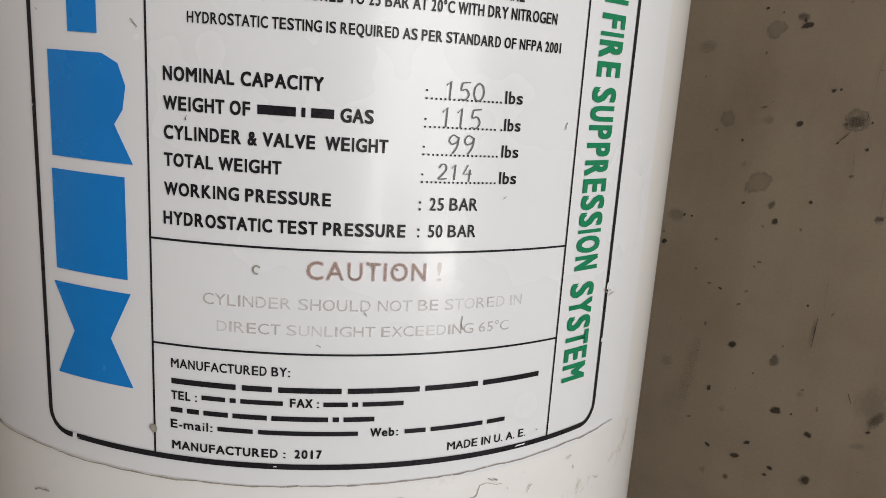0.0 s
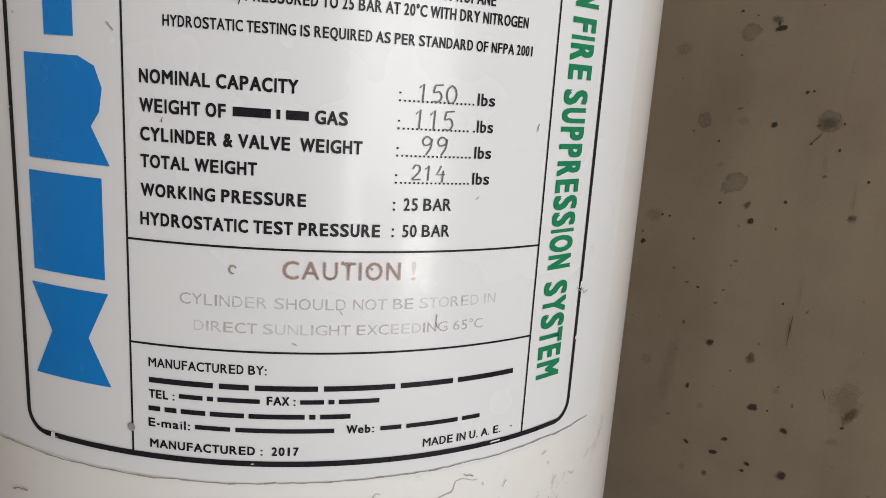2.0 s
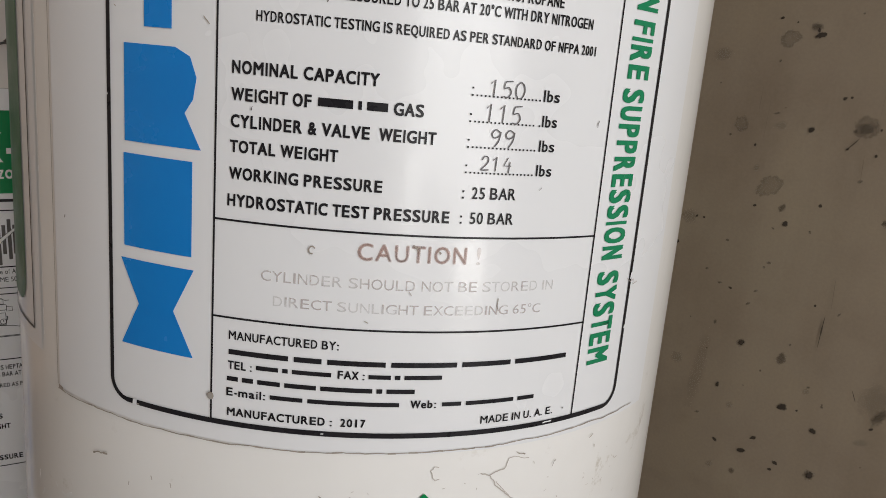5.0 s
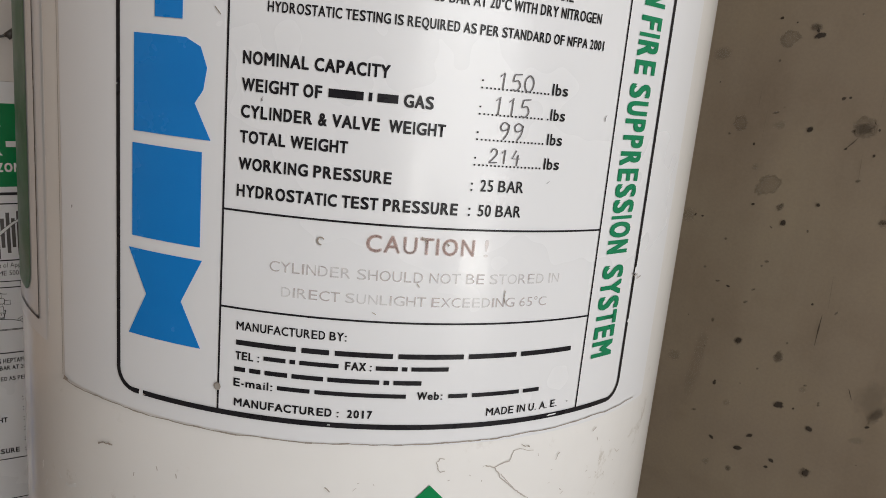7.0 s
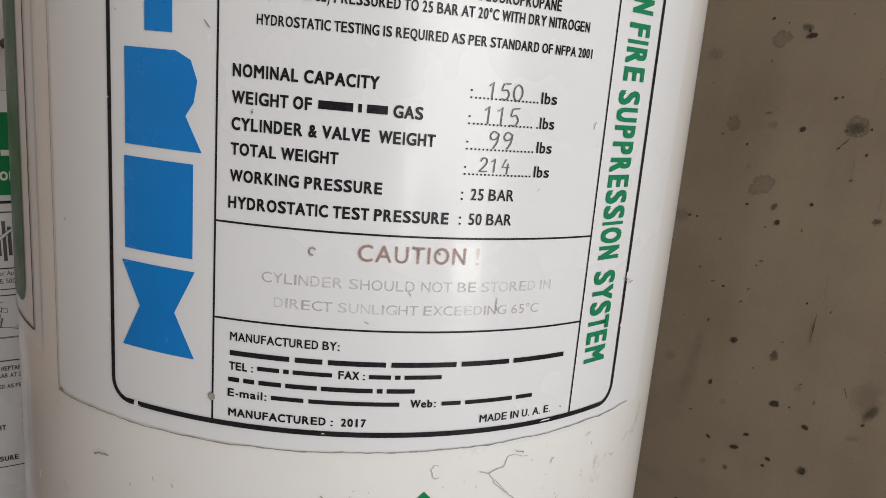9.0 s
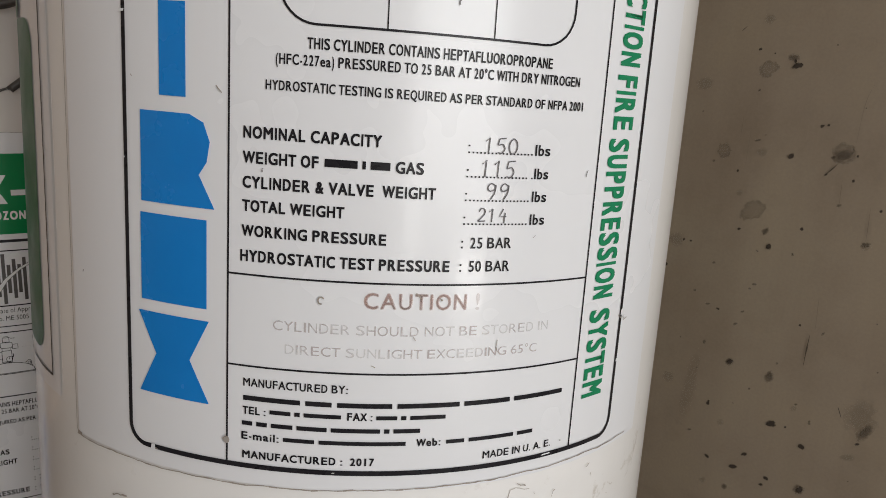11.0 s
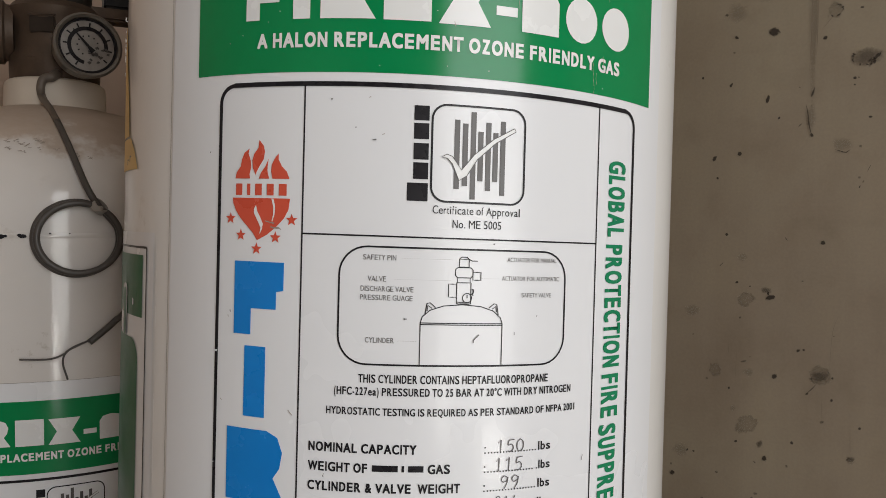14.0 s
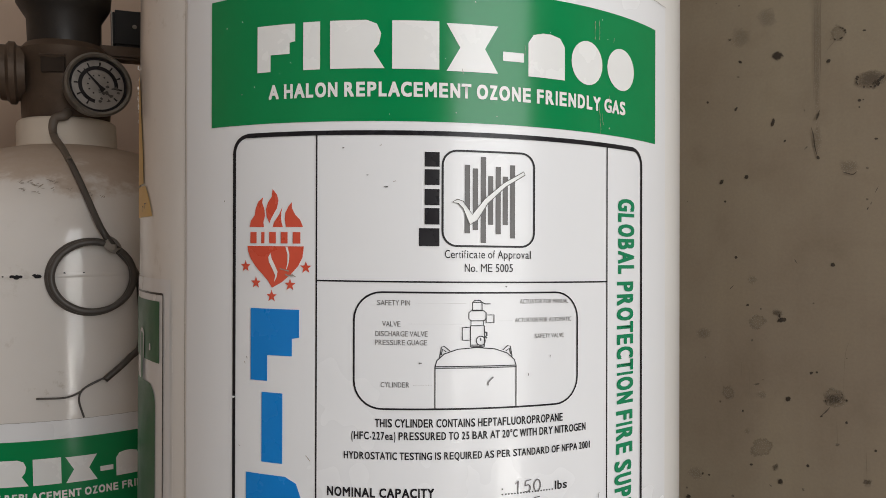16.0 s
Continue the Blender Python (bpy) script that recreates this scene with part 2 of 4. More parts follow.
def lathe(bm, profile, n=96, m=Matrix()):
    """Turn (radius, height) pairs about the z axis of m."""
    rings = []
    for r, z in profile:
        rings.append([bm.verts.new(m @ Vector((r * math.cos(a), r * math.sin(a), z))) for a in (2 * math.pi * i / n for i in range(n))] if r > 1e-6 else [bm.verts.new(m @ Vector((0, 0, z)))])
    for a, b in zip(rings, rings[1:]):
        for i in range(n):
            j = (i + 1) % n
            if len(a) == 1 and len(b) > 1:
                bm.faces.new((a[0], b[j], b[i]))
            elif len(b) == 1 and len(a) > 1:
                bm.faces.new((a[i], a[j], b[0]))
            elif len(a) > 1:
                bm.faces.new((a[i], a[j], b[j], b[i]))


def tube(bm, pts, radius, n=10, tip=None):
    """A round bar along pts; tip: the radius at its far end, where it tapers."""
    first, tip = radius, radius if tip is None else tip
    rings, side = [], None
    for i, p in enumerate(pts):
        d = (Vector(pts[min(i + 1, len(pts) - 1)]) - Vector(pts[max(i - 1, 0)])).normalized()
        if side is None:
            side = d.cross(Vector((0.3, 0.2, 0.9)))
        side = (side - d * side.dot(d)).normalized()
        up = side.cross(d)
        radius = first + (tip - first) * i / (len(pts) - 1)
        rings.append([bm.verts.new(Vector(p) + radius * (math.cos(a) * side + math.sin(a) * up)) for a in (2 * math.pi * k / n for k in range(n))])
    for a, b in zip(rings, rings[1:]):
        for i in range(n):
            j = (i + 1) % n
            bm.faces.new((a[j], a[i], b[i], b[j]))
    bm.faces.new(rings[0])
    bm.faces.new(list(reversed(rings[-1])))


def smooth_path(pts, steps=8):
    out = []
    p = [Vector(q) for q in pts]
    p = [2 * p[0] - p[1]] + p + [2 * p[-1] - p[-2]]
    for i in range(1, len(p) - 2):
        for s in range(steps):
            t = s / steps
            out.append(0.5 * (2 * p[i] + (p[i + 1] - p[i - 1]) * t + (2 * p[i - 1] - 5 * p[i] + 4 * p[i + 1] - p[i + 2]) * t * t + (3 * p[i] - p[i - 1] - 3 * p[i + 1] + p[i + 2]) * t ** 3))
    out.append(p[-2])
    return out


TILT_U = -0.009           # the printed sheet was stuck on a little askew


def bent(u, v, off=0.0007):
    """A point of the printed sheet: u along the arc, v the height."""
    a = u / RAD
    return Vector(((RAD + off) * math.sin(a), -(RAD + off) * math.cos(a), v + TILT_U * (u - 0.04)))


def patch(bm, u0, u1, v0, v1, off=0.0007, step=0.003, depth=0.0):
    n = max(1, math.ceil(abs(u1 - u0) / step))
    lo = [bm.verts.new(bent(u0 + (u1 - u0) * i / n, v0, off)) for i in range(n + 1)]
    hi = [bm.verts.new(bent(u0 + (u1 - u0) * i / n, v1, off)) for i in range(n + 1)]
    for i in range(n):
        bm.faces.new((lo[i], lo[i + 1], hi[i + 1], hi[i]))


def shape(bm, outline, off=0.0007, step=0.004):
    """A flat outline in (u, v), cut into narrow strips and laid round the cylinder."""
    flat = bmesh.new()
    flat.faces.new([flat.verts.new((u, v, 0)) for u, v in outline])
    us = [u for u, _ in outline]
    k = math.floor(min(us) / step) + 1
    while k * step < max(us):
        bmesh.ops.bisect_plane(flat, geom=flat.verts[:] + flat.edges[:] + flat.faces[:], plane_co=(k * step, 0, 0), plane_no=(1, 0, 0))
        k += 1
    bmesh.ops.triangulate(flat, faces=flat.faces[:])
    vs = {v: bm.verts.new(bent(v.co.x, v.co.y, off)) for v in flat.verts}
    for q in flat.faces:
        vv = [vs[v] for v in q.verts]
        q.normal_update()
        bm.faces.new(vv if q.normal.z > 0 else vv[::-1])
    flat.free()


def stroke(bm, pts, width, off=0.0007, closed=False):
    """A line of even width through (u, v) points."""
    raw = [Vector(p[:2]) for p in pts]
    pts = []
    for i, p in enumerate(raw):
        pts.append(p)
        q = raw[(i + 1) % len(raw)] if closed or i + 1 < len(raw) else p
        k = int(abs(q.x - p.x) / 0.003)
        pts += [p.lerp(q, s / (k + 1)) for s in range(1, k + 1)]
    n = len(pts)
    a, b = [], []
    for i, p in enumerate(pts):
        q0, q1 = (pts[i - 1], pts[(i + 1) % n]) if closed else (pts[max(i - 1, 0)], pts[min(i + 1, n - 1)])
        d = (q1 - q0)
        d = d.normalized() if d.length > 1e-9 else Vector((1, 0))
        s = Vector((-d.y, d.x)) * width / 2
        a.append(bm.verts.new(bent(*(p + s), off)))
        b.append(bm.verts.new(bent(*(p - s), off)))
    for i in range(n if closed else n - 1):
        j = (i + 1) % n
        bm.faces.new((b[i], b[j], a[j], a[i]))


def rounded(u0, u1, v0, v1, r, corners=(1, 1, 1, 1), step=0.004):
    """The outline of a rectangle; corners: bottom left, bottom right, top right, top left."""
    out = []
    spec = ((u0, v0, 180, 1, 1), (u1, v0, 270, -1, 1), (u1, v1, 0, -1, -1), (u0, v1, 90, 1, -1))
    for (u, v, a0, su, sv), c in zip(spec, corners):
        rr = r if c else 0.0006
        for k in range(9):
            a = radians(a0 + 90 * k / 8)
            out.append((u + su * rr + rr * math.cos(a), v + sv * rr + rr * math.sin(a)))
    full = []
    for i, p in enumerate(out):
        q = out[(i + 1) % len(out)]
        full.append(p)
        k = int(abs(q[0] - p[0]) / step)
        for s in range(1, k + 1):
            full.append((p[0] + (q[0] - p[0]) * s / (k + 1), p[1] + (q[1] - p[1]) * s / (k + 1)))
    return full


def glyphs(text, weight=0.0):
    cu = bpy.data.curves.new("lettering", "FONT")
    cu.body, cu.size, cu.resolution_u, cu.offset, cu.fill_mode = text, 1.0, 3, weight, "BOTH"
    ob = bpy.data.objects.new("lettering", cu)
    scene.collection.objects.link(ob)
    me = bpy.data.meshes.new_from_object(ob.evaluated_get(bpy.context.evaluated_depsgraph_get()))
    verts = [v.co.copy() for v in me.vertices]
    faces = [tuple(p.vertices) for p in me.polygons]
    bpy.data.objects.remove(ob)
    bpy.data.meshes.remove(me)
    bpy.data.curves.remove(cu)
    return verts, faces


CAP = max(v.y for v in glyphs("H")[0])


WIDTHS = {c: w for cs, w in (("ABCDHKNRU&", 0.722), ("EPSVXY", 0.667), ("FLTZ", 0.611), ("GOQ", 0.778), ("Iijl ., ", 0.278), ("M", 0.833), ("W", 0.944), ("0123456789aceksvxyJ", 0.556),
                             ("bdghnopqu", 0.611), ("ft:()-!", 0.333), ("m", 0.889), ("r", 0.389), ("w", 0.778), ("z", 0.5), ("\u00b0", 0.4)) for c in cs}
GLYPH = {}


def lettering(bm, text, u0, u1, v, cap, weight=0.0, off=0.0007, down=False):
    """A printed line from u0 to u1 on the base line v; down: read from top to bottom, u0 and u1 being its heights and v its base.
    weight thickens the strokes, as a part of the cap height."""
    bear = {c: (0.012 if c in "AVTWXY" else 0.045 if c in "CGOQSaceos0689" else 0.068) for c in text}
    bear.update({c: 0.19 for c in text if c == "1"})
    end = sum(WIDTHS[c] for c in text)
    start, stop = bear[text[0]], end - bear[text[-1]]
    k = (u1 - u0) / (stop - start)
    pen = -start
    for c in text:
        if c != " ":
            if c not in GLYPH:
                GLYPH[c] = glyphs(c)
            verts, faces = GLYPH[c]
            x0, x1 = min(p.x for p in verts), max(p.x for p in verts)
            fat = weight * cap
            ink = (WIDTHS[c] - 2 * bear[c]) * k
            sign = 1 if k > 0 else -1
            if abs(ink) < 5 * fat or c in "1li!:.":
                fat = 0
            grow = [(0, 0), (-fat, -fat), (fat, -fat), (fat, fat), (-fat, fat), (-fat, 0), (fat, 0)] if fat else [(0, 0)]
            for n, (du, dv) in enumerate(grow):
                made = []
                for p in verts:
                    a = u0 + (pen + bear[c]) * k + sign * fat + (ink - 2 * sign * fat) * (p.x - x0) / (x1 - x0) + du
                    h = fat + p.y * (cap - 2 * fat) / CAP + dv
                    made.append(bm.verts.new(bent(v + h, a, off + n * 0.00001) if down else bent(a, v + h, off + n * 0.00001)))
                for f in faces:
                    q = [made[i] for i in f]
                    if len(set(q)) > 2:
                        bm.faces.new(q)
        pen += WIDTHS[c]


def blocks(bm, u0, u1, v, cap, lengths, off=0.0007):
    """Plain bars in place of words, whose lengths share the line from u0 to u1."""
    total = sum(lengths) + 0.75 * (len(lengths) - 1)
    k, u = (u1 - u0) / total, u0
    for n in lengths:
        patch(bm, u, u + n * k, v, v + cap, off)
        u += (n + 0.75) * k


# ---- the room ----


def structure(name, lo, hi, material, label, bevel=0.004):
    bm = bmesh.new()
    box(bm, lo, hi, bevel)
    ob = link(name, bm, material)
    ob.matrix_world = ROOM
    return tagged(ob, label, name.split("_")[0], kind="structure")


P0, P1, Q = -0.66, DOOR_P, -2.6
back = structure("wall_back", (P0 - 0.15, 0, 0), (P1 + 0.15, 0.15, 2.7), WALL, "brown-beige painted wall spattered with dark dried splashes")
structure("floor", (P0 - 0.15, Q - 0.15, -0.12), (P1 + 0.15, 0.15, 0), FLOOR, "grey concrete floor under the gas cylinders")
structure("ceiling", (P0 - 0.15, Q - 0.15, 2.7), (P1 + 0.15, 0.15, 2.85), CEILING, "plain off-white ceiling slab")
structure("wall_west", (P0 - 0.15, Q, 0), (P0, 0, 2.7), ENDWALL, "plain beige painted end wall")
structure("wall_front", (P0 - 0.15, Q - 0.15, 0), (P1 + 0.15, Q, 2.7), ROOMWALL, "plain beige painted wall opposite the cylinders")
bm = bmesh.new()
box(bm, (P1, Q, 0), (P1 + 0.15, DOOR_A, 2.7))
box(bm, (P1, DOOR_B, 0), (P1 + 0.15, 0, 2.7))
box(bm, (P1, DOOR_A, DOOR_H), (P1 + 0.15, DOOR_B, 2.7))
east = link("wall_east", bm, ROOMWALL)
east.matrix_world = ROOM
tagged(east, "beige painted end wall with an open doorway", "wall", kind="structure")
bm = bmesh.new()
bmesh.ops.create_grid(bm, x_segments=4, y_segments=4, size=300)
ground = link("ground", bm, GROUND)
ground.location.z = -0.14
tagged(ground, "pale paved yard outside the plant room", "ground", kind="structure")

# ---- gas cylinders ----


def cylinder_body(bm, height, dome=0.113):
    prof = [(0, 0.012), (0.125, 0.012), (0.13, 0.0), (0.165, 0.0), (RAD, 0.006)]
    prof += [(RAD, 0.006 + (height - 0.006) * i / 6) for i in range(1, 7)]
    for i in range(1, 17):
        a = radians(90 * i / 16)
        prof.append((RAD * math.cos(a), height + dome * math.sin(a)))
    lathe(bm, prof, 256)


def gas_cylinder(x, y, height, label, paint):
    root = tagged(new("gas_cylinder"), label, "gas cylinder", "white gas cylinders against the wall")
    root.location = (x, y, 0)
    bm = bmesh.new()
    cylinder_body(bm, height)
    part("body", bm, paint, root, smooth=True)
    bm = bmesh.new()
    lathe(bm, [(0, height + 0.09), (0.0470, height + 0.09), (0.0465, height + 0.130), (0.0455, height + 0.134), (0.043, height + 0.136), (0, height + 0.136)], 64)
    part("neck_collar", bm, COLLAR, root, "dusty painted steel neck ring")
    return root


SPEC = []          # name, mesh, label of all that is printed on the sheet


def printed(name, bm, material, label="", twin=True):
    me = bpy.data.meshes.new(name)
    bm.normal_update()
    bm.to_mesh(me)
    bm.free()
    me.materials.append(material)
    me.shade_smooth()
    SPEC.append((name, me, label, twin))


def line(text, u0, u1, v, cap, material, weight=0.035, label="", down=False, twin=True):
    bm = bmesh.new()
    lettering(bm, text, u0, u1, v, cap, weight, down=down)
    printed("printed_line", bm, material, label, twin)


# the film and its frame
bm = bmesh.new()
patch(bm, -0.089, 0.190, 0.3613, 0.7355, 0.0004)
sheet_mesh = bm
bm = bmesh.new()
stroke(bm, rounded(-0.0545, 0.1605, 0.3688, 0.6548, 0.008), 0.0018, closed=True)
printed("outer_frame", bm, BLACK, "black rounded frame line")
for u0, u1, v0, v1 in ((-0.0470, 0.153, 0.3679, 0.3699), (-0.0470, 0.153, 0.6538, 0.6559)):
    bm = bmesh.new()
    patch(bm, u0, u1, v0, v1, 0.0008)
    printed("thick_rule", bm, BLACK, "thick black rule")
for u in (-0.0109, 0.1325):
    bm = bmesh.new()
    patch(bm, u - 0.00035, u + 0.00035, 0.3688, 0.6548)
    printed("column_rule", bm, BLACK)
for v in (0.5885, 0.4435, 0.4088):
    bm = bmesh.new()
    patch(bm, -0.0109, 0.1325, v - 0.00035, v + 0.00035)
    printed("row_rule", bm, BLACK)

bm = bmesh.new()
stroke(bm, [(-0.089 + 0.279 * k / 90, 0.7354 + 0.00015 * math.sin(k * 1.7)) for k in range(91)], 0.00035, 0.0007)
printed("film_top_edge", bm, TIE, "thin grey upper edge of the film")

# green banner with the trade name as plain white blocks
bm = bmesh.new()
patch(bm, -0.0697, 0.1757, 0.6600, 0.7200, 0.0006)
printed("banner", bm, GREEN, "green banner with a white strapline")


FLAG = [(0, 0), (0.36, 0), (0.36, 0.36), (0.86, 0.36), (0.86, 0.60), (1, 0.62), (1, 1), (0, 1)]
SLAB = [(0, 0), (1, 0), (1, 1), (0, 1)]
SHIELD = [(0, 0), (1, 0), (0.80, 0.36), (0.90, 0.50), (0.94, 0.72), (0.86, 0.92), (0.68, 1), (0, 1)]
HOURGLASS = [(0.04, 0), (0.96, 0), (0.72, 0.5), (0.96, 1), (0.04, 1), (0.28, 0.5)]
OVAL = [(0.5 + 0.5 * math.cos(2 * math.pi * i / 24), 0.5 + 0.5 * math.sin(2 * math.pi * i / 24)) for i in range(24)]
WEDGE = [(0.02, 0), (0.98, 0), (0.98, 0.75), (0.85, 0.94), (0.6, 1), (0.4, 1), (0.15, 0.94), (0.02, 0.75)]


def block_letter(bm, u0, u1, v0, v1, form, off=0.0007):
    shape(bm, [(u0 + (u1 - u0) * a, v0 + (v1 - v0) * c) for a, c in form], off)


for u0, u1, v0, v1, form in ((-0.0412, -0.0215, 0.6836, 0.7049, FLAG), (-0.0175, -0.0094, 0.6835, 0.7051, SLAB), (-0.0047, 0.0200, 0.6835, 0.7051, SHIELD), (0.0234, 0.0443, 0.6833, 0.7049, SLAB), (0.0465, 0.0723, 0.6829, 0.7043, HOURGLASS),
                             (0.0736, 0.0838, 0.6890, 0.6932, SLAB), (0.0857, 0.1060, 0.6830, 0.7035, WEDGE), (0.1094, 0.1288, 0.6825, 0.7035, OVAL), (0.1322, 0.1530, 0.6828, 0.7035, OVAL)):
    bm = bmesh.new()
    block_letter(bm, u0, u1, v0, v1, form, 0.0009)
    printed("white_block", bm, WHITE_INK)
bm = bmesh.new()
lettering(bm, "A HALON REPLACEMENT OZONE FRIENDLY GAS", -0.0350, 0.1458, 0.6709, 0.0066, 0.045, 0.0009)
printed("printed_line", bm, WHITE_INK, "white strapline lettering")

# big blue blocks down the first column
for u0, u1, v0, v1, form in ((-0.0447, -0.0192, 0.5418, 0.5750, FLAG), (-0.0385, -0.0275, 0.5045, 0.5366, SLAB), (-0.0472, -0.0162, 0.4658, 0.4988, SHIELD),
                             (-0.0478, -0.0193, 0.4284, 0.4616, SLAB), (-0.0507, -0.0170, 0.3913, 0.4238, HOURGLASS)):
    bm = bmesh.new()
    block_letter(bm, u0, u1, v0, v1, form)
    printed("blue_block", bm, BLUE)

# the maker's badge: flames over a shield with five stars


def badge(bm, outline, off=0.0007):
    """An outline on the badge's own grid of 600 by 720."""
    shape(bm, [(-0.0605 + x / 600 * 0.0598 + 0.0101 * x / 600 * (1 - x / 600), 0.6352 - y / 720 * 0.0633) for x, y in outline], off)


for outline in ([(133, 258), (208, 258), (205, 235), (213, 200), (210, 165), (198, 130), (203, 103), (178, 125), (165, 160), (160, 195), (140, 225)],
                [(237, 240), (240, 225), (255, 195), (275, 160), (282, 120), (275, 90), (252, 60), (248, 100), (228, 130), (218, 165), (222, 205)],
                [(253, 258), (306, 258), (300, 240), (296, 215), (297, 185), (302, 155), (285, 195), (262, 230)],
                [(322, 258), (410, 258), (395, 220), (370, 195), (352, 160), (352, 128), (335, 150), (318, 185), (315, 220)]):
    bm = bmesh.new()
    badge(bm, outline)
    printed("flame", bm, RED)
bm = bmesh.new()
badge(bm, [(122, 358), (125, 385), (140, 425), (165, 465), (200, 505), (230, 540), (250, 575), (300, 545), (345, 505), (385, 460), (408, 415), (415, 358)])
printed("shield", bm, RED, "red shield of the maker's badge")
bm = bmesh.new()
badge(bm, [(262, 545), (275, 520), (280, 490), (265, 455), (250, 425), (243, 393), (232, 415), (235, 440), (255, 480), (268, 510)], 0.0009)
badge(bm, [(320, 360), (331, 360), (341, 400), (338, 440), (327, 478), (324, 474), (331, 438), (331, 400)], 0.0009)
printed("white_flame", bm, WHITE_INK)
bm = bmesh.new()
blocks(bm, -0.0450, -0.0187, 0.6050, 0.0052, (1, 0.5, 1, 1, 1.1))
printed("badge_bar", bm, RED)
for u, v in ((-0.0477, 0.5943), (-0.0418, 0.5868), (-0.0333, 0.5808), (-0.0238, 0.5862), (-0.0160, 0.5942)):
    bm = bmesh.new()
    shape(bm, [(u + (0.0029 if k % 2 == 0 else 0.0012) * math.sin(math.pi * k / 5), v + (0.0029 if k % 2 == 0 else 0.0012) * math.cos(math.pi * k / 5)) for k in range(9, -1, -1)])
    printed("star", bm, RED)

# certificate mark
bm = bmesh.new()
stroke(bm, rounded(0.0460, 0.0893, 0.6047, 0.6474, 0.0065), 0.0009, closed=True)
printed("mark_frame", bm, BLACK)
for v0, v1 in ((0.6045, 0.6125), (0.6142, 0.6215), (0.6228, 0.6300), (0.6318, 0.6388), (0.6400, 0.6465)):
    bm = bmesh.new()
    patch(bm, 0.0355 if v0 < 0.605 else 0.0380, 0.0446, v0, v1)
    printed("mark_block", bm, BLACK)
for u, v0, v1 in ((0.0572, 0.6105, 0.6412), (0.0609, 0.6120, 0.6397), (0.0646, 0.6062, 0.6450), (0.0680, 0.6145, 0.6365), (0.0716, 0.6103, 0.6408), (0.0750, 0.6145, 0.6365), (0.0785, 0.6085, 0.6418)):
    bm = bmesh.new()
    patch(bm, u - 0.0012, u + 0.0012, v0, v1)
    printed("mark_bar", bm, GREY_INK)
TICK = [(0.0503, 0.6243), (0.0527, 0.6257), (0.0552, 0.6248), (0.0594, 0.6190), (0.0650, 0.6260), (0.0740, 0.6335), (0.0838, 0.6390), (0.0846, 0.6376), (0.0750, 0.6318), (0.0665, 0.6240), (0.0618, 0.6165), (0.0583, 0.6143), (0.0552, 0.6215), (0.0530, 0.6238)]
bm = bmesh.new()
shape(bm, TICK[::-1], 0.0009)
printed("tick", bm, WHITE_INK)
bm = bmesh.new()
stroke(bm, TICK, 0.00035, 0.0011, closed=True)
printed("tick_outline", bm, GREY_INK)
line("Certificate of Approval", 0.0470, 0.0877, 0.5993, 0.0036, BLACK, 0.0)
line("No. ME 5005", 0.0561, 0.0787, 0.5932, 0.0036, BLACK, 0.0)

# the diagram of the valve
bm = bmesh.new()
stroke(bm, rounded(0.0066, 0.1133, 0.5318, 0.5838, 0.0125), 0.0008, closed=True)
printed("diagram_frame", bm, BLACK)
bm = bmesh.new()
T = 0.00042
stroke(bm, [(0.0428, 0.5320), (0.0428, 0.5508), (0.0436, 0.5535), (0.0470, 0.5565), (0.0530, 0.5585), (0.0615, 0.5592), (0.0700, 0.5585), (0.0760, 0.5565), (0.0795, 0.5535), (0.0804, 0.5508), (0.0804, 0.5320)], T)
stroke(bm, [(0.0428, 0.5508), (0.0804, 0.5508)], T)
stroke(bm, [(0.0428, 0.5501), (0.0804, 0.5501)], T)
for s in (-1, 1):
    stroke(bm, [(0.0616 + s * 0.0168, 0.5548), (0.0616 + s * 0.0160, 0.5595), (0.0616 + s * 0.0146, 0.5598), (0.0616 + s * 0.0122, 0.5578)], T)
    stroke(bm, [(0.0616 + s * 0.0160, 0.5560), (0.0616 + s * 0.0155, 0.5586), (0.0616 + s * 0.0138, 0.5574)], T)
for u0, u1, v0, v1 in ((0.0587, 0.0652, 0.5596, 0.5690), (0.0590, 0.0648, 0.5690, 0.5712), (0.0597, 0.0641, 0.5760, 0.5795), (0.0550, 0.0587, 0.5625, 0.5683), (0.0660, 0.0697, 0.5703, 0.5738), (0.0593, 0.0646, 0.5592, 0.5603)):
    stroke(bm, [(u0, v0), (u1, v0), (u1, v1), (u0, v1)], T, closed=True)
stroke(bm, [(0.0590, 0.5712), (0.0580, 0.5722), (0.0580, 0.5748), (0.0590, 0.5757), (0.0650, 0.5757), (0.0660, 0.5748), (0.0660, 0.5722), (0.0650, 0.5712)], T, closed=True)
stroke(bm, [(0.0600, 0.5795), (0.0606, 0.5804), (0.0632, 0.5804), (0.0640, 0.5795), (0.0655, 0.5788), (0.0680, 0.5788)], T)
stroke(bm, [(0.0635 + 0.0021 * math.cos(k * 0.4488), 0.5622 + 0.0021 * math.sin(k * 0.4488)) for k in range(14)], T, closed=True)
stroke(bm, [(0.0635, 0.5622), (0.0635, 0.5636)], T)
stroke(bm, [(0.0656, 0.5660), (0.0663, 0.5660), (0.0663, 0.5645), (0.0656, 0.5640), (0.0664, 0.5634)], T * 1.6)
printed("valve_drawing", bm, BLACK)
for text, u0, u1, v in (("SAFETY PIN", 0.0170, 0.0316, 0.5780), ("VALVE", 0.0193, 0.0274, 0.5686), ("DISCHARGE VALVE", 0.0163, 0.0395, 0.5642), ("PRESSURE GUAGE", 0.0161, 0.0392, 0.5603), ("CYLINDER", 0.0187, 0.0314, 0.5415)):
    line(text, u0, u1, v, 0.0023, GREY_SMALL, 0.0)
